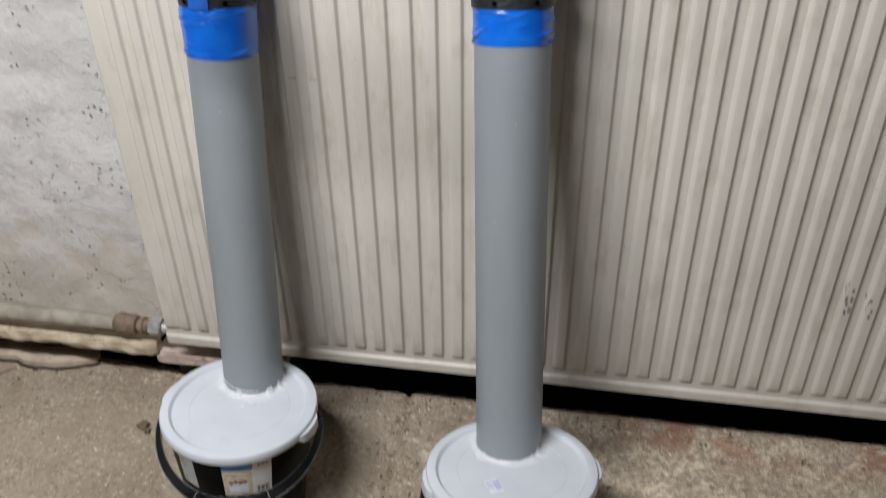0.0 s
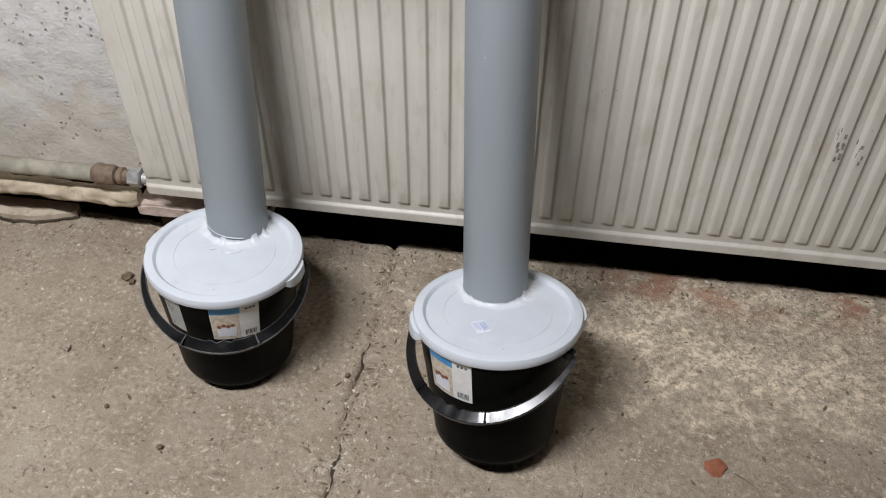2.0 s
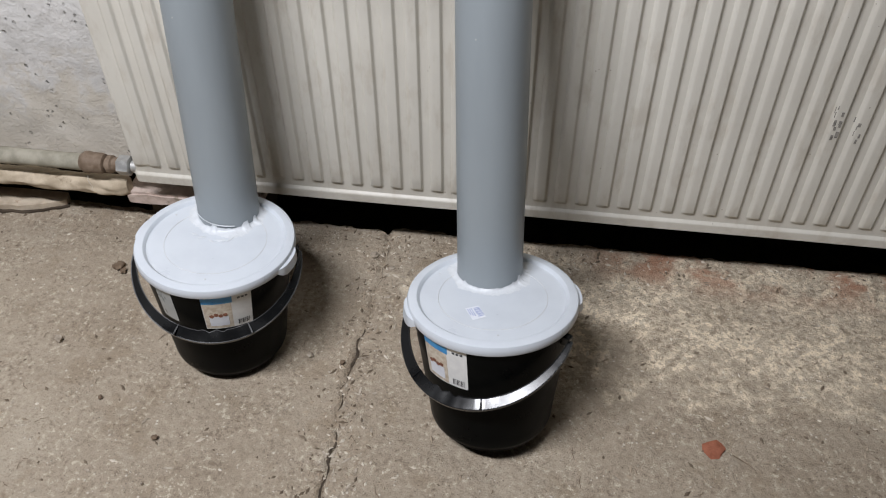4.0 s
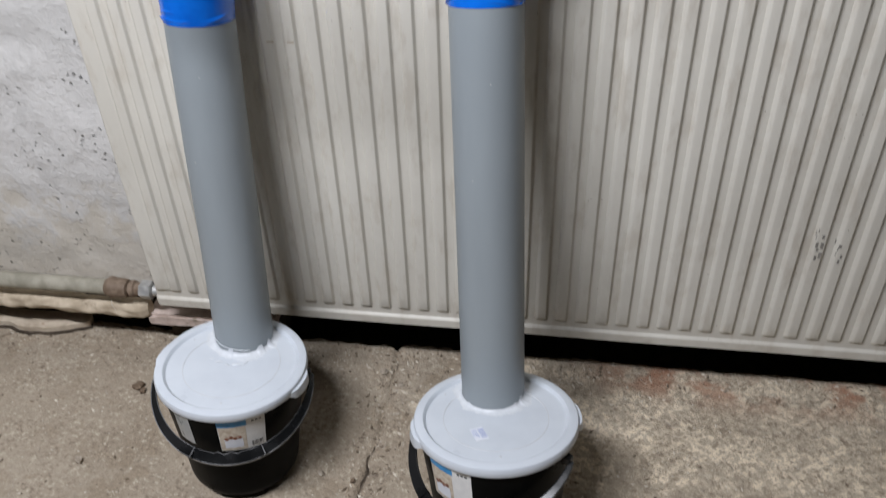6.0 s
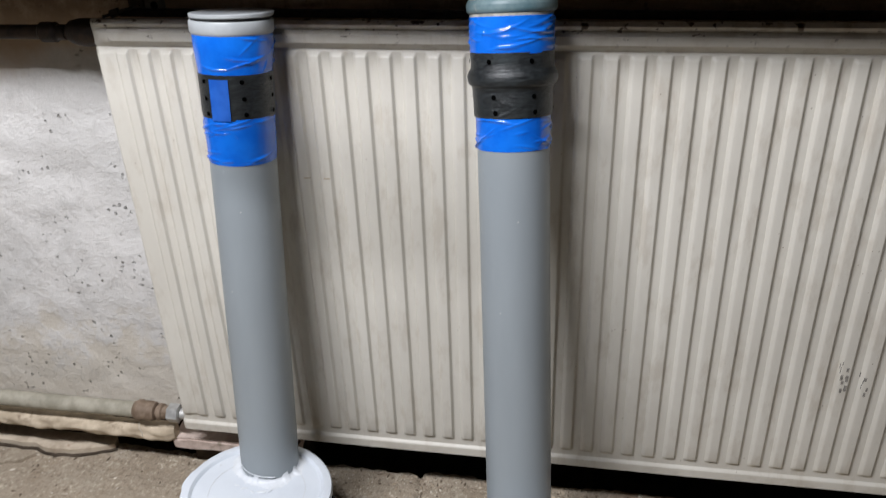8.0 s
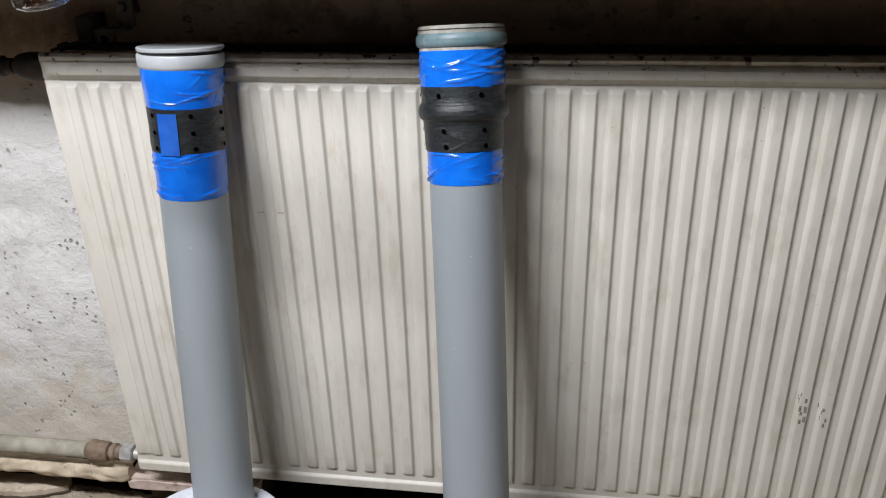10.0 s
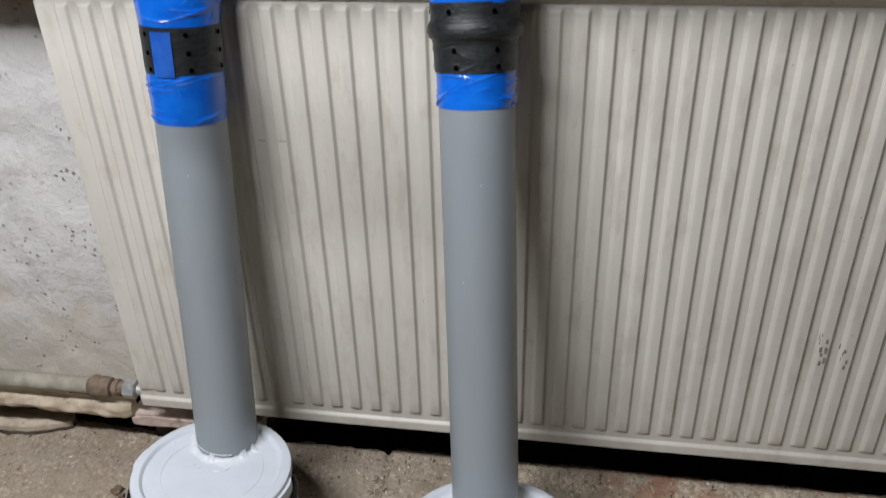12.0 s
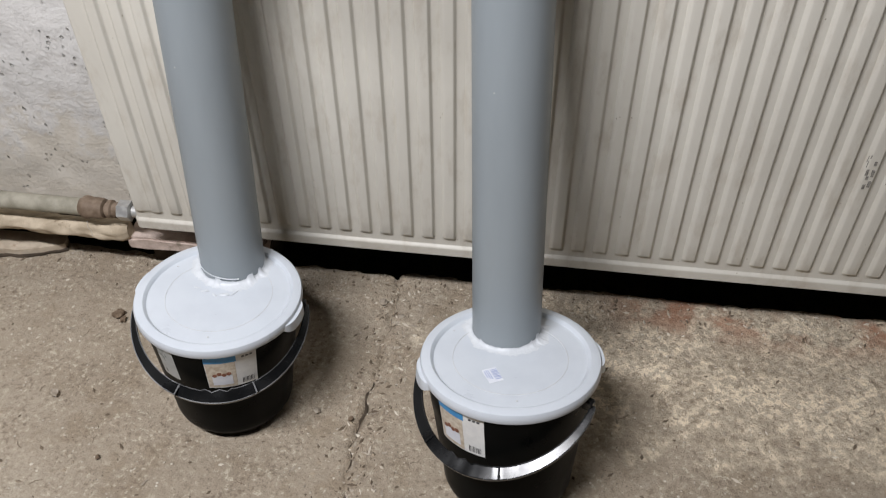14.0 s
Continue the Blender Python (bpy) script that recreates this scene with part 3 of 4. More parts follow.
def band(profile, fine=0.0013):
    """A profile with extra rings between its rows, for fine relief."""
    out = []
    for (r0, z0), (r1, z1) in zip(profile, profile[1:]):
        n = max(1, int(abs(z1 - z0) / fine))
        out += [(r0 + (r1 - r0) * i / n, z0 + (z1 - z0) * i / n) for i in range(n)]
    return out + [profile[-1]]


def tape_band(rows, seed, parent, label="shiny wrinkled blue tape"):
    (r0, z0), (r1, z1) = rows[0], rows[-1]
    return part("tape_band", lathe([(PIPE_R - 0.001, z0)] + band(rows) + [(PIPE_R - 0.001, z1)], 260, creases(seed, z0, z1)), "tape", parent, label)


def sleeve_hole(radius, angle, z, parent):
    m = Matrix.Rotation(radians(angle), 4, "Z") @ Matrix.Translation((radius, 0, z)) @ Matrix.Rotation(radians(90), 4, "Y")
    v, e, f = lathe([(0.0, 0.0005), (0.0036, 0.0005)], 16)
    ob = part("drill_hole", ([tuple(m @ Vector(p)) for p in v], e, f), "dark", parent, "small dark drilled hole")
    return ob


def sealant_ring(seed, parent):
    rows, segs = 12, 260
    verts, faces = [], []
    for j in range(rows):
        u = j / (rows - 1)
        for i in range(segs):
            a = 2 * math.pi * i / segs
            p = Vector((math.cos(a) * 2 + seed, math.sin(a) * 2, 0))
            top = 0.001 + 0.010 * max(noise.noise(p * 0.6 + Vector((5, 2, 0))), 0) + 0.008 * smooth(0.02, 0.12, noise.noise(p * 1.6)) * smooth(-0.2, 0.3, noise.noise(p * 0.8)) + 0.0016 * noise.noise(p * 5)
            out = 0.026 + 0.022 * noise.noise(p * 0.9 + Vector((9, 0, 0))) + 0.005 * noise.noise(p * 5)
            r = PIPE_R + 0.0004 + 0.0022 * math.sin(u * math.pi) * (0.5 + noise.noise(p * 2.2 + Vector((0, 7, u)))) + max(out, 0.008) * (1 - u) ** 2.6
            z = -0.0066 + max(top + 0.0045, 0.002) * u ** 2.2 + 0.0003 * noise.noise(p * 14 + Vector((0, 0, u * 6)))
            verts.append((r * math.cos(a), r * math.sin(a), z))
    for j in range(rows - 1):
        for i in range(segs):
            k = (i + 1) % segs
            faces.append((j * segs + i, j * segs + k, (j + 1) * segs + k, (j + 1) * segs + i))
    return part("sealant", (verts, [], faces), "sealant", parent, "ragged smear of white sealant")


def patch(radius_at, a0, a1, z0, z1, proud=0.0004, n=10):
    """A thin sheet stuck on a round wall."""
    verts, faces = [], []
    for z in (z0, z1):
        for i in range(n + 1):
            a = radians(a0 + (a1 - a0) * i / n)
            r = radius_at(z) + proud
            verts.append((r * math.cos(a), r * math.sin(a), z))
    for i in range(n):
        faces.append((i, i + 1, n + 2 + i, n + 1 + i))
    return verts, [], faces


LID_R, BODY_H = 0.1370, 0.2557


def body_radius(z):
    return 0.1035 + (0.1285 - 0.1035) * (z - 0.012) / (0.240 - 0.012)


def bucket(parent, label_turn, handle_turn, drop, cant, tabs, sticker):
    body = part("bucket_body", lathe([(0.0, 0.010), (0.088, 0.010), (0.089, 0.0), (0.093, 0.0), (0.095, 0.010), (0.0985, 0.0105), (0.1030, 0.0145), (0.1050, 0.022)]
                + [(body_radius(z), z) for z in np.linspace(0.035, 0.240, 9)] + [(0.126, 0.2415), (0.122, 0.238), (0.118, 0.20)], 96), "bucket", parent, "black plastic bucket body")
    # printed label and the back of a second one
    def lab(a0, a1, z0, z1, mat, name, proud, label=""):
        return part(name, patch(body_radius, label_turn + a0, label_turn + a1, z0, z1, proud), mat, body, label)
    lab(-19, 19, 0.152, 0.237, "paper", "printed_label", 0.0004, "white product label with a small picture")
    lab(-19, 4, 0.216, 0.237, "label_blue", "label_header", 0.0007)
    lab(-18.5, 3, 0.154, 0.216, "label_tan", "label_picture", 0.0007)
    lab(-15, 0, 0.160, 0.184, "sticker", "pictured_bowl", 0.0010)
    for a, z in ((-13, 0.185), (-9.5, 0.189), (-6, 0.186), (-2.5, 0.188)):
        m = Matrix.Rotation(radians(label_turn + a), 4, "Z") @ Matrix.Translation((body_radius(z) + 0.0012, 0, z)) @ Matrix.Rotation(radians(90), 4, "Y")
        v, e, f = lathe([(0.0, 0.0), (0.0037, 0.0), (0.0039, -0.0006)], 14)
        part("pictured_egg", ([tuple(m @ Vector(p)) for p in v], e, f), "label_brown", body)
    for i in range(9):
        lab(7 + i * 1.1, 7 + i * 1.1 + (0.4 if i % 3 else 0.75), 0.157, 0.169, "ink", "barcode_bar", 0.0008)
    for i in range(3):
        lab(8 + i * 3, 10 + i * 3, 0.222, 0.226, "ink", "print_bar", 0.0008)
    part("label_film", patch(body_radius, label_turn - 60, label_turn - 43, 0.156, 0.237, 0.0005), "film", body, "dull grey second label")
    # lid
    h = BODY_H
    lid = part("lid", lathe([(0.0, h - 0.0062), (0.05, h - 0.0062), (0.088, h - 0.0062), (0.112, h - 0.0062), (0.114, h - 0.0062), (0.1165, h - 0.0056), (0.1195, h - 0.0015), (0.1215, h), (0.1315, h - 0.0002),
                              (0.1352, h - 0.0018), (LID_R, h - 0.006), (LID_R, h - 0.0155), (LID_R - 0.001, h - 0.0175), (LID_R - 0.004, h - 0.0175)], 128), "lid", parent, "glossy white plastic lid")
    part("lid_groove", lathe([(0.0866, h - 0.0063), (0.0868, h - 0.0057), (0.0876, h - 0.0057), (0.0878, h - 0.0063)], 96), "groove", lid)
    for a in tabs:
        verts, faces = [], []
        n = 10
        for j, (r, z) in enumerate(((LID_R - 0.001, h - 0.008), (LID_R + 0.0055, h - 0.0082), (LID_R + 0.0078, h - 0.0255), (LID_R + 0.0070, h - 0.0268), (LID_R - 0.001, h - 0.0268))):
            for i in range(n + 1):
                s = i / n * 2 - 1
                ang = radians(a + s * 14.5)
                rr = LID_R - 0.001 + (r - LID_R + 0.001) * (1 - abs(s) ** 4)
                verts.append((rr * math.cos(ang), rr * math.sin(ang), z + 0.008 * abs(s) ** 4 * (j > 1)))
        for j in range(4):
            for i in range(n):
                faces.append((j * (n + 1) + i, j * (n + 1) + i + 1, (j + 1) * (n + 1) + i + 1, (j + 1) * (n + 1) + i))
        part("lid_tab", (verts, [], faces), "lid", lid)
    for a, r in ((150, 0.108), (-80, 0.1)):
        m = Matrix.Rotation(radians(a), 4, "Z") @ Matrix.Translation((r, 0, h - 0.006))
        v, e, f = lathe([(0.0, 0.0012), (0.0012, 0.001), (0.0018, 0.0)], 10)
        part("lid_pip", ([tuple(m @ Vector(p)) for p in v], e, f), "groove", lid)
    if sticker:
        m = Matrix.Translation((*sticker, h - 0.0058)) @ Matrix.Rotation(radians(-62), 4, "Z")
        part("price_sticker", box(-0.016, 0.016, -0.011, 0.011, 0, 0.0003, 0, m), "sticker", lid, "faded blue and white price sticker")
        for i in range(8):
            x0 = -0.012 + i * 0.003
            part("barcode_bar", box(x0, x0 + (0.0020 if i % 2 else 0.0013), 0.0005, 0.0105, 0.0003, 0.0005, 0, m), "ink_blue", lid)
        for i in range(3):
            part("print_bar", box(-0.013, 0.009 - 0.003 * i, -0.0035 - 0.003 * i, -0.0022 - 0.003 * i, 0.0003, 0.0005, 0, m), "ink_blue", lid)
    # handle: a flat bowed strap hinged at two lugs, resting on the front
    rot = Matrix.Rotation(radians(handle_turn), 4, "Z")
    u, w = Vector((1, 0, 0)), Vector((0, -0.130, -drop))
    nrm = u.cross(w).normalized()
    if nrm.z < 0:
        nrm = -nrm
    piv = Vector((0, 0, 0.222))
    verts, faces = [], []
    n = 72
    wl = w.normalized()
    for i in range(n + 1):
        a = math.pi * i / n
        base = piv + u * (0.1385 * math.cos(a)) + w * math.sin(a)
        out = (u * math.cos(a) + wl * math.sin(a)).normalized()
        f = math.sin(a) ** 0.7
        width = 0.007 + 0.0125 * f
        grip = 1 if abs(a - math.pi / 2) < 0.42 else 0
        wave = 0.0024 * math.sin((a - math.pi / 2) * 38) * (1 if abs(a - math.pi / 2) < 0.20 else 0)
        th = 0.0022 + 0.0012 * grip
        inner, outer = base + out * wave, base + out * width - nrm * (cant * width)
        lip = 0.0012
        for q, d in ((inner, -th), (inner, th + lip), (inner + out * 0.0014, th + lip), (inner + out * 0.0016, th), (outer - out * 0.0016, th), (outer - out * 0.0014, th + 0.3 * lip), (outer, th + 0.3 * lip), (outer, -th)):
            verts.append(tuple(rot @ (q + nrm * d)))
    for i in range(n):
        for j in range(8):
            faces.append((i * 8 + j, i * 8 + (j + 1) % 8, (i + 1) * 8 + (j + 1) % 8, (i + 1) * 8 + j))
    faces += [tuple(range(8)), tuple(n * 8 + j for j in range(8))[::-1]]
    handle = part("handle", (verts, [], faces), "handle", parent, "black plastic bucket handle")
    for s in (-0.43, 0.43):
        a = math.pi / 2 + s
        base = piv + u * (0.1385 * math.cos(a)) + w * math.sin(a)
        out = (u * math.cos(a) + wl * math.sin(a)).normalized()
        side = out.cross(nrm)
        m = rot @ (Matrix.Translation(base) @ Matrix((side, out, nrm)).transposed().to_4x4())
        part("grip_end", box(-0.0012, 0.0012, -0.0006, 0.0190, -0.0055, 0.0042, 0.0004, m), "handle", handle)
    for s in (1, -1):
        m = rot @ Matrix.Translation((s * 0.1335, 0, 0.222))
        part("lug", box(-0.0085, 0.0085, -0.007, 0.007, -0.008, 0.009, 0.002, m), "handle", handle)
    return body


def pipe_stand(lid, tilt, pipe, lean, label, turns, tabs, sticker, seed):
    """A bucket that stands tilted on the floor, with a pipe glued into its lid."""
    top = leaning(*lid, *tilt)
    base = top @ Matrix.Translation((0, 0, -BODY_H))
    thing = empty("pipe_stand", base, label, "pipe stand", "pipes in buckets before the radiator")
    bucket(thing, *turns, tabs, sticker)
    tube_ob = part("pipe", lathe([(PIPE_R - 0.003, -0.030), (PIPE_R, -0.030)] + [(PIPE_R, z) for z in np.linspace(0.0, 0.79, 12)] + [(PIPE_R + 0.002, 0.80), (PIPE_R - 0.003, 0.80), (PIPE_R - 0.003, -0.030)], 96), "pvc", thing, "grey plastic drain pipe")
    tube_ob.matrix_basis = base.inverted() @ leaning(*pipe, *lean)
    # the sealant lies where the pipe's axis meets the lid
    foot, way = base.inverted() @ Vector(pipe), base.inverted().to_3x3() @ Vector((*lean, 1))
    spot = foot + way * ((BODY_H - foot.z) / way.z)
    sealant_ring(seed, thing).matrix_basis = Matrix.Translation(spot)
    return thing, tube_ob, spot


left_stand, left_pipe, left_spot = pipe_stand((-0.5558, 0.9696, 0.2610), (0.0484, 0.0609), (-0.5598, 1.0465, 0.2450), (0.0160, 0.1285),
                                   "grey drain pipe with blue tape glued into a lidded black bucket", (-64, 13, 0.066, 0.34), (-8, 176), None, 1.3)
tape_band([(0.0546, 0.6075), (0.0550, 0.615), (0.0562, 0.645), (0.0572, 0.682)], 2.1, left_pipe)
part("sleeve", lathe(band([(0.054, 0.679), (0.0570, 0.680), (0.0578, 0.70), (0.0582, 0.73), (0.0588, 0.750), (0.056, 0.7505)]), 128, wrinkle(7.7, 0.0005)), "sleeve", left_pipe, "black woven rubber sleeve")
part("tape_strip", patch(lambda z: 0.0592 + 0.012 * (z - 0.70), -110, -79, 0.680, 0.744, 0.0004, 14), "tape_dull", left_pipe, "upright strip of blue tape")
for a in (-119, -57, -3, 60, 120, 180):
    for z in (0.690, 0.714, 0.740):
        sleeve_hole(0.0590 + 0.012 * (z - 0.70), a - 60 * (z - 0.71), z, left_pipe)
tape_band([(0.0580, 0.748), (0.0586, 0.756), (0.0600, 0.772), (0.0618, 0.790), (0.0622, 0.808)], 5.4, left_pipe)
part("socket_rim", lathe([(0.050, 0.806), (0.0610, 0.807), (0.0630, 0.8095), (0.0646, 0.812), (0.0649, 0.8265), (0.0640, 0.8285), (0.060, 0.829), (0.060, 0.806)], 96), "cap", left_pipe, "pale grey socket rim")
part("rubber_ring", lathe([(0.0, 0.829), (0.0610, 0.829), (0.0612, 0.833), (0.0, 0.833)], 80), "rubber", left_pipe)
left_cap = part("end_cap", lathe([(0.0, 0.832), (0.0628, 0.832), (0.0646, 0.8335), (0.0649, 0.8375), (0.0636, 0.8385), (0.061, 0.839), (0.059, 0.8382), (0.0, 0.8380)], 96), "cap", left_pipe, "pale grey end cap")
left_cap.matrix_basis = pose(0.001, 0, 0.8358, 0, -1.0, 0) @ Matrix.Translation((0, 0, -0.835))

# a pulled thread of sealant and dabs of it on the lid
part("sealant_thread", tube([tuple(left_spot + Vector(((PIPE_R + 0.0022) * math.cos(radians(a)), (PIPE_R + 0.0022) * math.sin(radians(a)), 0.017 - 0.011 * (a + 165) / 105))) for a in range(-165, -59, 7)], 0.0010, 6, 0.0006), "sealant", left_stand)
for dx, dy, ds, turn in ((-0.022, -0.076, 0.0052, 20), (-0.004, -0.082, 0.0040, -30), (0.012, -0.078, 0.0064, 10), (0.026, -0.072, 0.0048, 60), (-0.038, -0.070, 0.0036, -10)):
    dab = part("sealant_dab", lump(ds, dx * 90, (1.5, 0.5, 0.22), 2, 0.8), "sealant", left_stand)
    dab.matrix_basis = pose(left_spot.x + dx, left_spot.y + dy, BODY_H - 0.0058, 0, 0, turn)

right_stand, right_pipe, right_spot = pipe_stand((-0.0644, 0.8911, 0.2742), (-0.0403, 0.1979), (-0.0760, 0.9600, 0.2742), (-0.0436, 0.2173),
                                     "grey drain pipe with bulging sleeve glued into a tilted lidded bucket", (-121, -27, 0.078, 0.16), (12, 200), (-0.022, -0.047), 4.8)
tape_band([(0.0546, 0.6340), (0.0550, 0.642), (0.0560, 0.684)], 9.2, right_pipe)
part("sleeve", lathe(band([(0.054, 0.681), (0.0572, 0.682), (0.0580, 0.70), (0.0584, 0.719), (0.0598, 0.7245), (0.0640, 0.728), (0.0660, 0.734), (0.0660, 0.740), (0.0640, 0.746), (0.0614, 0.7495), (0.0608, 0.757), (0.0614, 0.773), (0.060, 0.774)]), 128, wrinkle(3.3, 0.0007)), "sleeve", right_pipe, "black woven sleeve with a bulge")
for a in (-112, -55, 5, 65, 125, 185):
    for z, r in ((0.690, 0.0587), (0.712, 0.0594), (0.761, 0.0620)):
        sleeve_hole(r, a - 90 * (z - 0.72), z, right_pipe)
tape_band([(0.0612, 0.771), (0.0616, 0.780), (0.0618, 0.800), (0.0616, 0.822)], 12.6, right_pipe)
def socket_wear(a, z):
    return 0.0005 * noise.noise(Vector((math.cos(a) * 3, math.sin(a) * 3, z * 60)))


part("socket_neck", lathe([(0.055, 0.819), (0.0604, 0.820), (0.0607, 0.8262), (0.0600, 0.8272), (0.0575, 0.8272)], 96, socket_wear), "lime", right_pipe, "chalky grey neck of the socket")
part("socket", lathe(band([(0.0575, 0.8264), (0.0618, 0.8266), (0.0640, 0.8288), (0.0652, 0.832), (0.0654, 0.838), (0.0640, 0.8425), (0.0620, 0.8450), (0.0575, 0.8455)]), 96, socket_wear), "teal", right_pipe, "weathered blue-green socket bulge")
# black ring added as the dark gap between cap and rim
part("dark_joint_line", lathe([(0.0575, 0.8495), (0.0624, 0.8497), (0.0626, 0.8508), (0.0575, 0.8512)], 64), "rubber", right_pipe)
part("socket_rim", lathe(band([(0.0575, 0.8448), (0.0617, 0.8450), (0.0619, 0.8510), (0.0612, 0.8546), (0.0600, 0.8556), (0.0585, 0.8546), (0.0575, 0.850)]), 96, socket_wear), "lime", right_pipe, "chalky worn rim of the socket")
part("end_cap", lathe([(0.0, 0.851), (0.0575, 0.851), (0.0575, 0.848), (0.0, 0.848)], 64), "cap", right_pipe)

# ---- heating pipes along the wall ----
supply = empty("heating_pipe", pose(-1.6, 1.232, 0.186), "heating pipe with flaking cream paint and brown fittings", "pipe")
PY, PZ = 1.240, 0.1800
under(part("tube", ring_bar(-2.38, -0.955, PY, PZ, 0.0185, 28, 90, 0.0012), "paintpipe"), supply)
under(part("coupling", tube([(-0.961, PY, PZ), (-0.957, PY, PZ), (-0.953, PY, PZ), (-0.945, PY, PZ), (-0.941, PY, PZ), (-0.917, PY, PZ), (-0.911, PY, PZ), (-0.908, PY, PZ)], [0.0185, 0.0205, 0.0238, 0.0240, 0.0222, 0.0218, 0.0200, 0.0140], 28), "rust", None, "brown corroded coupling"), supply)
under(part("collar", tube([(-0.910, PY, PZ), (-0.906, PY, PZ), (-0.903, PY, PZ), (-0.894, PY, PZ), (-0.891, PY, PZ), (-0.886, PY, PZ), (-0.872, PY, PZ)], [0.0135, 0.0135, 0.0188, 0.0188, 0.0148, 0.0148, 0.0160], 28), "rust"), supply)
under(part("union_nut", tube([(-0.880, PY, PZ), (-0.878, PY, PZ), (-0.854, PY, PZ), (-0.852, PY, PZ)], [0.018, 0.0212, 0.0212, 0.018], 6), "zinc", None, "dull grey hexagonal union nut"), supply)
under(part("tail", tube([(-0.850, PY, PZ), (-0.835, PY, PZ), (-0.815, PY, PZ)], 0.0125, 20), "zinc"), supply)
return_pipe = tagged(part("return_pipe", tube([(x, 1.258 + 0.002 * math.sin(x * 9), 0.1105 + 0.002 * math.sin(x * 7)) for x in np.linspace(-2.38, -0.884, 300)], [0.0215] * 297 + [0.0205, 0.0185, 0.015], 36, 0.0068), "dirtpipe"), "thick dirty cream pipe running low along the wall", "pipe")
valve = empty("radiator_valve", pose(-0.9, 1.235, 1.02), "black iron union and pipe at the radiator's upper corner", "pipe fitting")
VY, VZ = 1.240, 1.022
under(part("tube", ring_bar(-2.38, -0.93, VY, VZ, 0.0125, 20, 30, 0.0008), "iron"), valve)
under(part("collar", tube([(-0.945, VY, VZ), (-0.940, VY, VZ), (-0.915, VY, VZ), (-0.910, VY, VZ), (-0.895, VY, VZ)], [0.013, 0.0175, 0.0175, 0.0135, 0.0135], 24), "iron"), valve)
under(part("washer", ring_bar(-0.890, -0.887, VY, VZ, 0.0150), "iron"), valve)
under(part("union_nut", tube([(-0.888, VY, VZ), (-0.885, VY, VZ), (-0.878, VY, VZ), (-0.868, VY, VZ), (-0.852, VY, VZ), (-0.838, VY, VZ), (-0.828, VY, VZ), (-0.822, VY, VZ)], [0.013, 0.0190, 0.0215, 0.0235, 0.0240, 0.0230, 0.0205, 0.017], 20, 0.0022), "iron"), valve)

# ---- fixings on the wall above the radiator ----
rail = empty("hanging_rail", pose(-0.6, 1.25, 1.05), "dark rusty rail with a thumb screw lying along the radiator", "rail")
under(part("bar", box(-0.79, 1.40, 1.238, 1.256, 1.0490, 1.0600, 0.002), "iron"), rail)
under(part("screw", tube([(-0.812, 1.228, 1.0515), (-0.775, 1.233, 1.0605), (-0.745, 1.236, 1.0690)], 0.0026, 8), "iron"), rail)
under(part("screw_nut", tube([(-0.797, 1.230, 1.0555), (-0.783, 1.232, 1.0590)], 0.0075, 6), "iron"), rail)
bracket = empty("wall_bracket", pose(-0.70, WALL_Y, 1.06), "grey steel angle bracket bolted to a wooden block", "bracket")
under(part("block", box(-0.782, -0.750, 1.262, WALL_Y + 0.004, 1.045, 1.100, 0.003, None), "wood"), bracket)
under(part("strap", box(-0.716, -0.684, 1.2855, 1.2895, 1.079, 1.200, 0.001), "steel"), bracket)
under(part("foot", box(-0.748, -0.690, 1.262, 1.2895, 1.0755, 1.0795, 0.001), "steel"), bracket)
under(part("lip", box(-0.748, -0.712, 1.2585, 1.2625, 1.046, 1.0795, 0.001), "steel"), bracket)
under(part("bolt", tube([(-0.702, 1.2865, 1.112), (-0.702, 1.281, 1.112), (-0.702, 1.278, 1.112)], [0.0085, 0.0085, 0.006], 6), "steel"), bracket)
under(part("bolt_hole", tube([(-0.731, 1.2595, 1.064), (-0.731, 1.2578, 1.064)], [0.0065, 0.0065], 12), "dark"), bracket)
under(part("spacer", box(-0.716, -0.684, 1.2895, WALL_Y + 0.004, 1.10, 1.15, 0.001), "wood"), bracket)

# a plastic jar of small red-brown parts that hangs from the unseen board
JX, JY, JZ, JR = -0.516, 0.800, 1.196, 0.0460
jar = empty("hanging_jar", pose(JX, JY, JZ, 4, -5, 0) @ Matrix.Scale(0.6725, 4), "clear plastic jar of reddish hardware with a black label", "jar")
part("jar_wall", lathe([(0.0, 0.002), (0.032, 0.0), (0.038, 0.002), (JR, 0.009), (JR + 0.001, 0.03), (JR, 0.17), (0.036, 0.18), (0.035, 0.18), (JR - 0.0015, 0.168), (JR - 0.0005, 0.03), (JR - 0.0015, 0.010), (0.037, 0.0035), (0.0, 0.0035)], 64), "clear", jar)
part("label_wrap", patch(lambda z: JR + 0.001, -150, -50, 0.022, 0.14, 0.0004, 24), "ink", jar, "black printed label")
for i, (a, b) in enumerate(((-118, -96), (-120, -100), (-117, -94))):
    part("print_bar", patch(lambda z: JR + 0.001, a, b, 0.024 + i * 0.006, 0.0265 + i * 0.006, 0.0008, 8), "paper", jar)
for a in (-84, -74):
    part("print_mark", patch(lambda z: JR + 0.001, a, a + 5, 0.025, 0.033, 0.0008, 4), "paper", jar)
rng = random.Random(9)
for i in range(42):
    a, r = rng.random() * 6.283, 0.031 * math.sqrt(rng.random())
    ob = part("hardware_piece", lump(0.0058, i * 1.7, (1, 0.8, 0.7), 1), "red" if i % 3 else "label_brown", jar)
    ob.matrix_basis = pose(r * math.cos(a), r * math.sin(a), 0.0085 + 0.004 * rng.random() + 0.008 * (i % 3), rng.random() * 90, rng.random() * 90, rng.random() * 360)
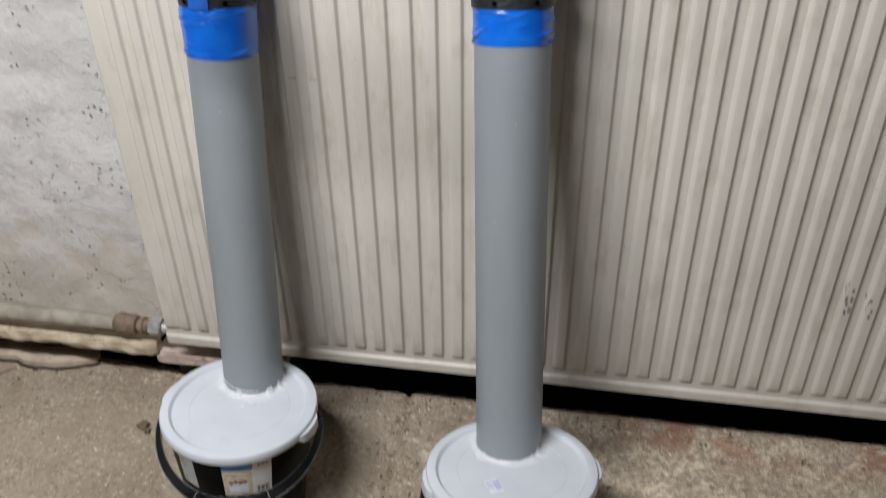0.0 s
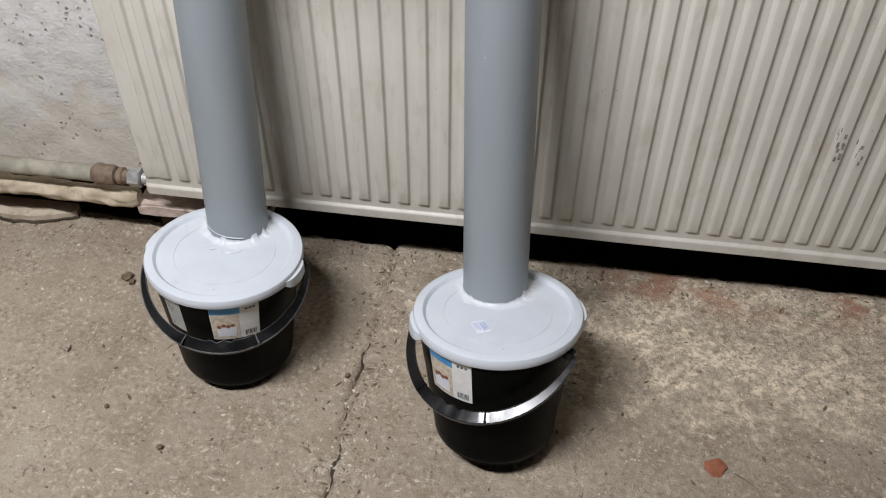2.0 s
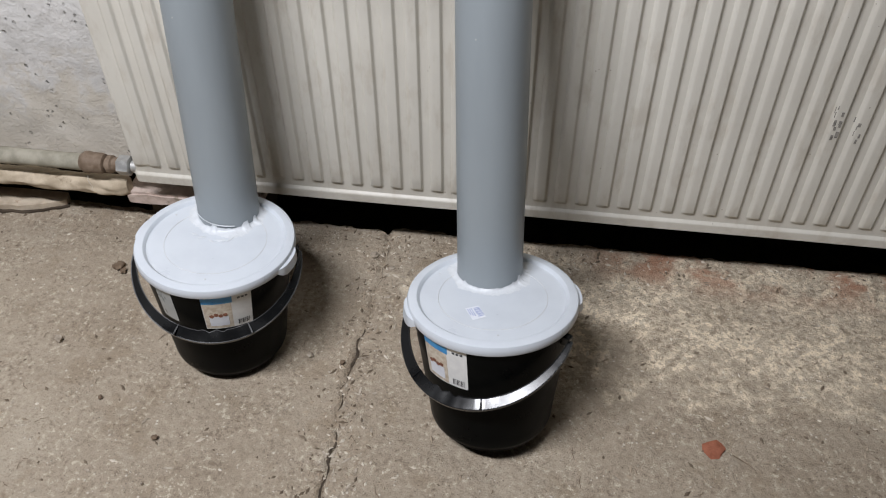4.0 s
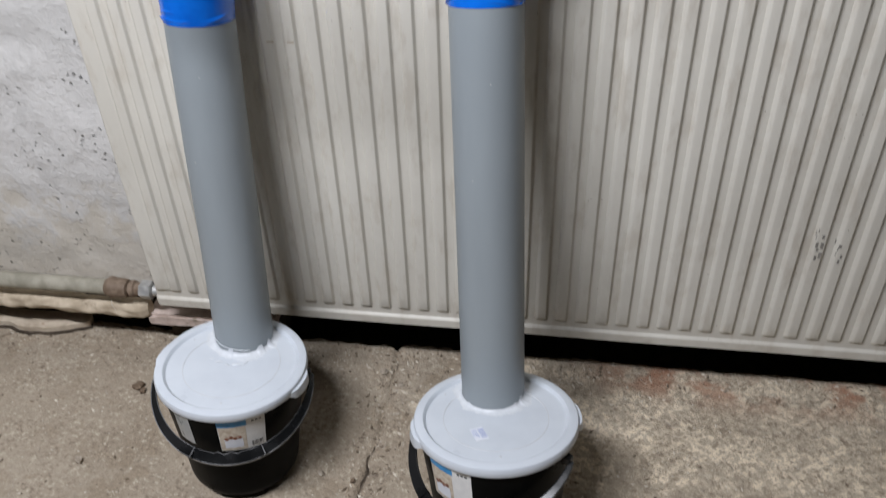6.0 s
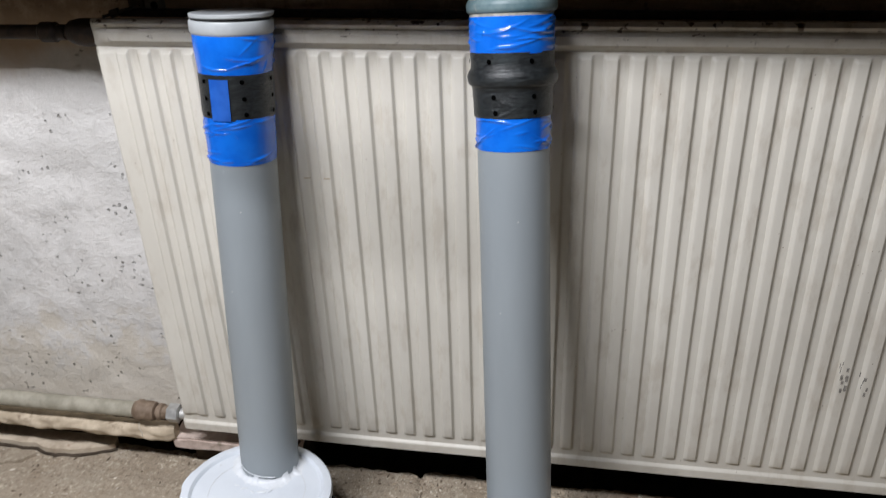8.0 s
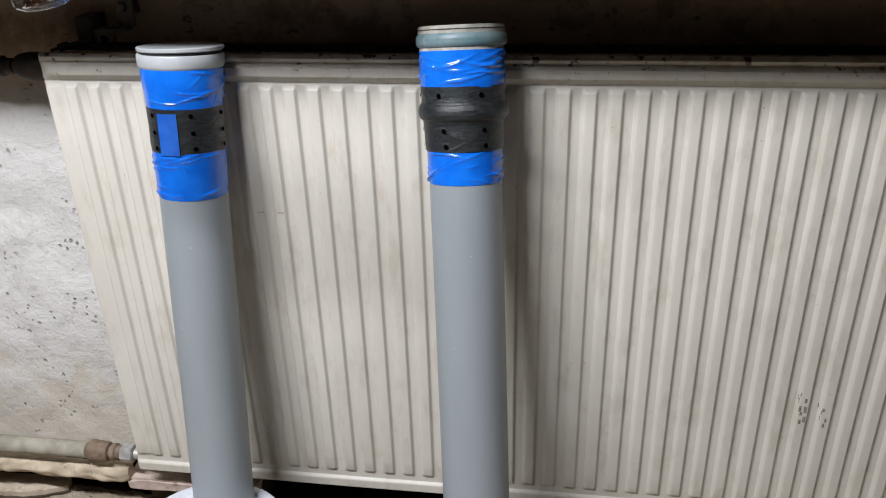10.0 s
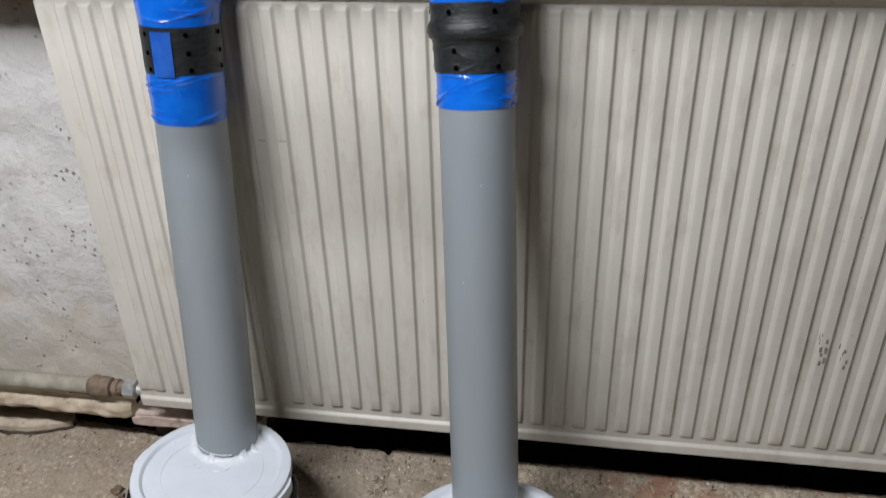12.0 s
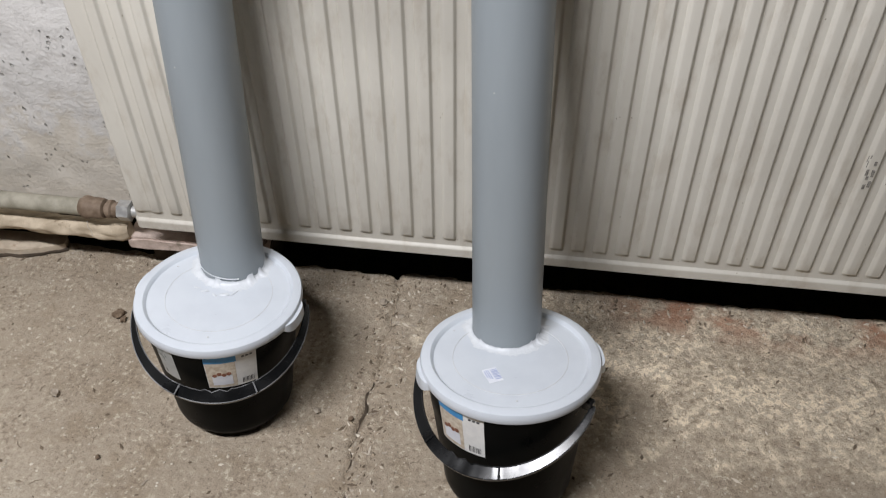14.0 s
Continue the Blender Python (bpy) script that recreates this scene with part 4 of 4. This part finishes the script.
part("jar_cap", lathe([(0.0, 0.20), (0.039, 0.20), (0.040, 0.198), (0.040, 0.178), (0.037, 0.178)], 40), "ink", jar)
part("wire_hanger", tube([(0, 0, 0.197), (0, 0, 0.24), (0, 0.02, 0.28), (0, 0.10, 0.335), (0, 0.16, 0.372)], 0.003, 8), "steel", jar)
tagged(part("white_string", tube([(-0.800, 1.05, 1.452), (-0.800, 1.05, 1.28), (-0.799, 1.05, 1.19), (-0.793, 1.05, 1.148), (-0.778, 1.05, 1.121)], [0.0022, 0.0022, 0.0022, 0.0024, 0.0014], 8), "cord"), "loose end of white string hanging from the unseen board", "string")

# ---- on the floor ----
def rough_block(b, bevel, cuts, amount):
    """A broken block: a bevelled box with a crumbled surface."""
    bm = box(*b, bevel)
    bmesh.ops.subdivide_edges(bm, edges=bm.edges[:], cuts=cuts, use_grid_fill=True)
    for v in bm.verts:
        v.co += Vector((noise.noise(v.co * 40), noise.noise(v.co * 43 + Vector((3, 0, 0))), noise.noise(v.co * 39 + Vector((0, 5, 0))))) * amount
    return bm


block = empty("brick_block", pose(-0.75, 1.30, 0.0), "crumbling pinkish stone slab on a dark added block under the radiator's corner", "brick")
under(part("stone_slab", rough_block((-0.897, -0.60, 1.247, WALL_Y + 0.06, 0.066, 0.098), 0.005, 6, 0.0065), "brick", None, "pale pinkish crumbling stone slab"), block)
# support block added below, coloured dark for the shade under the slab
under(part("brick", rough_block((-0.872, -0.60, 1.290, WALL_Y + 0.06, -0.004, 0.068), 0.004, 4, 0.0045), "earth"), block)


def slab(outline, thick, seed):
    bm = bmesh.new()
    rng = random.Random(seed)
    pts = []
    for (x0, y0), (x1, y1) in zip(outline, outline[1:] + outline[:1]):
        for i in range(6):
            t = i / 6
            p = Vector((x0 + (x1 - x0) * t, y0 + (y1 - y0) * t, 0))
            p += Vector((noise.noise(p * 30 + Vector((seed, 0, 0))), noise.noise(p * 30 + Vector((0, seed, 0))), 0)) * 0.007
            pts.append(p)
    low = [bm.verts.new((p.x, p.y, -0.004)) for p in pts]
    high = [bm.verts.new((p.x, p.y, thick + 0.002 * noise.noise(p * 20))) for p in pts]
    n = len(pts)
    for i in range(n):
        bm.faces.new((low[i], low[(i + 1) % n], high[(i + 1) % n], high[i]))
    bm.faces.new(high)
    bm.normal_update()
    return bm


tagged(part("screed_slab", slab([(-1.62, 1.276), (-1.40, 1.274), (-1.28, 1.270), (-1.225, 1.254), (-1.155, 1.266), (-1.085, 1.294), (-1.09, 1.322), (-1.62, 1.322)], 0.016, 2), "slab", None, "", False), "broken flake of pale screed lifting beside the wall", "screed flake")
# thin dark sheet edging the flake, in place of the shade below it
under(part("shade_below", slab([(-1.62, 1.270), (-1.40, 1.268), (-1.28, 1.264), (-1.225, 1.247), (-1.153, 1.259), (-1.080, 1.290), (-1.09, 1.308), (-1.62, 1.308)], 0.0026, 2), "earth", None, "thin dark sheet standing for the shade under the flake", False), bpy.data.objects["screed_slab"])
tagged(part("screed_lump", slab([(-1.42, 1.205), (-1.36, 1.195), (-1.285, 1.222), (-1.27, 1.246), (-1.33, 1.252), (-1.42, 1.250)], 0.006, 5), "floor", None, "", False), "small flat lump of broken screed on the floor", "screed flake")
case = empty("tool_case", pose(-1.487, 1.21, 0.002), "black plastic case lying on the floor", "case")
part("case_body", box(-0.12, 0.105, -0.09, 0.045, 0.0, 0.045, 0.008), "blackbox", case)
part("case_lid", box(-0.118, 0.103, -0.088, 0.043, 0.046, 0.060, 0.006), "blackbox", case)
shard = part("brick_shard", lump(0.0195, 3.3, (1.0, 0.85, 0.32), 2, 0.5), "red")
shard.matrix_world = pose(0.332, 0.832, 0.004, 6, -5, 25)
tagged(shard, "small flat shard of red brick on the floor", "brick shard")
for i, (x, y, s, mat, text) in enumerate(((-0.632, 0.722, 0.0062, "clod", "small dark pebble on the concrete"), (-0.877, 1.117, 0.0135, "clod", "brown clod of earth beside the bucket"),
                                          (-0.862, 1.106, 0.008, "clod", "brown clod of earth beside the bucket"), (-0.907, 0.910, 0.009, "crumb", "pale crumb of mortar"),
                                          (-0.345, 1.225, 0.009, "crumb", "pale crumb of mortar"), (-0.345, 0.93, 0.006, "clod", "small dark pebble on the concrete"),
                                          (-0.765, 0.79, 0.005, "clod", "small dark pebble on the concrete"), (-0.41, 0.94, 0.007, "crumb", "pale crumb of mortar"),
                                          (-0.30, 1.19, 0.008, "crumb", "pale crumb of mortar"), (0.02, 1.24, 0.007, "crumb", "pale crumb of mortar"))):
    ob = part("pebble" if mat == "clod" else "mortar_crumb", lump(s, i * 2.3 + 1, (1, 0.8, 0.6), 2, 0.6), mat)
    ob.matrix_world = pose(x, y, s * 0.42, 0, 0, i * 47)
    tagged(ob, text, "pebble" if mat == "clod" else "crumb")

tagged(part("dry_twig", tube([(0.362, 0.826, 0.0040), (0.374, 0.817, 0.0060), (0.389, 0.808, 0.0045), (0.398, 0.800, 0.0035)], [0.0008, 0.0009, 0.0008, 0.0004], 6), "clod"), "thin dry twig on the concrete", "twig")
# cobweb thread below the coupling
tagged(part("cobweb_thread", tube([(-0.944, 1.2165, 0.163), (-0.946, 1.214, 0.150), (-0.943, 1.216, 0.136), (-0.945, 1.217, 0.120)], 0.0006, 5), "cord"), "pale cobweb thread hanging from the pipe coupling", "cobweb")

# scattered grit and straw, too many to count
rng = random.Random(12)
verts, faces = [], []
for i in range(9500):
    if rng.random() < 0.25:
        y = rng.uniform(0.5, 1.31)
        x = crack_x(y) + rng.gauss(0, 0.03) + 0.01
    else:
        x, y = rng.uniform(-1.35, 0.9), rng.uniform(0.5, 1.31)
        if rng.random() < 0.4:
            y = 1.31 - abs(rng.gauss(0, 0.05))
    z = floor_place(x, y)[2]
    s = 0.0007 + 0.0040 * rng.random() ** 4.5
    a = rng.random() * 6.28
    long = 1 + 1.4 * rng.random()
    n0 = len(verts)
    c, d = math.cos(a) * s, math.sin(a) * s
    for q, w, h in ((long, 0, 0), (0, 0.8, 0), (-long, 0, 0), (0, -0.8, 0), (0.2, 0.1, 1.0)):
        verts.append((x + q * c - w * d, y + q * d + w * c, z - 0.0004 + h * s * 0.9))
    faces += [(n0, n0 + 1, n0 + 4), (n0 + 1, n0 + 2, n0 + 4), (n0 + 2, n0 + 3, n0 + 4), (n0 + 3, n0, n0 + 4)]
tagged(part("floor_grit", (verts, [], faces), "grit", None, "", False), "pale and dark grit with mortar crumbs strewn over concrete", "grit", kind="stuff")
verts, faces = [], []
for i in range(95):
    x, y = rng.uniform(-1.1, 0.7), rng.uniform(0.55, 1.25)
    z = floor_place(x, y)[2] + 0.001
    a, s = rng.random() * 6.28, 0.004 + 0.011 * rng.random() ** 2
    c, d, w = math.cos(a), math.sin(a), 0.0005
    n0 = len(verts)
    for q, o in ((-1, -1), (-1, 1), (0, 1.2), (0, -1.2), (1, -0.6), (1, 0.6)):
        bend = 0.25 * s * (1 - abs(q))
        verts.append((x + c * q * s - d * (o * w + bend), y + d * q * s + c * (o * w + bend), z + 0.001 * (1 - abs(q))))
    faces += [(n0, n0 + 1, n0 + 2, n0 + 3), (n0 + 3, n0 + 2, n0 + 5, n0 + 4)]
tagged(part("straw_bits", (verts, [], faces), "clod", None, "", False), "tiny brown wisps and splinters on the floor", "debris", kind="stuff")
# pale curled shavings, thickest along the crack and round the buckets
verts, faces = [], []
for i in range(190):
    if i % 3:
        x, y = rng.uniform(-1.15, 0.75), rng.uniform(0.5, 1.29)
    else:
        y = rng.uniform(0.5, 1.25)
        x = crack_x(y) + abs(rng.gauss(0.02, 0.03))
    z = floor_place(x, y)[2] + 0.0012
    a, s, w = rng.random() * 6.28, 0.003 + 0.008 * rng.random() ** 2.2, 0.0010 + 0.0016 * rng.random()
    c, d, twist = math.cos(a), math.sin(a), rng.uniform(-0.6, 0.6)
    n0 = len(verts)
    for q in (-1, -0.4, 0.3, 1):
        for o in (-1, 1):
            side = o * w * (1 - 0.55 * q * q) + 0.3 * s * twist * q * q
            verts.append((x + c * q * s - d * side, y + d * q * s + c * side, z + 0.0022 * (q * q) * (0.5 + 0.5 * o * twist)))
    faces += [(n0 + k, n0 + k + 1, n0 + k + 3, n0 + k + 2) for k in (0, 2, 4)]
tagged(part("wood_shavings", (verts, [], faces), "crumb", None, "", False), "pale curled wood shavings and chips on dusty concrete", "shavings", kind="stuff")
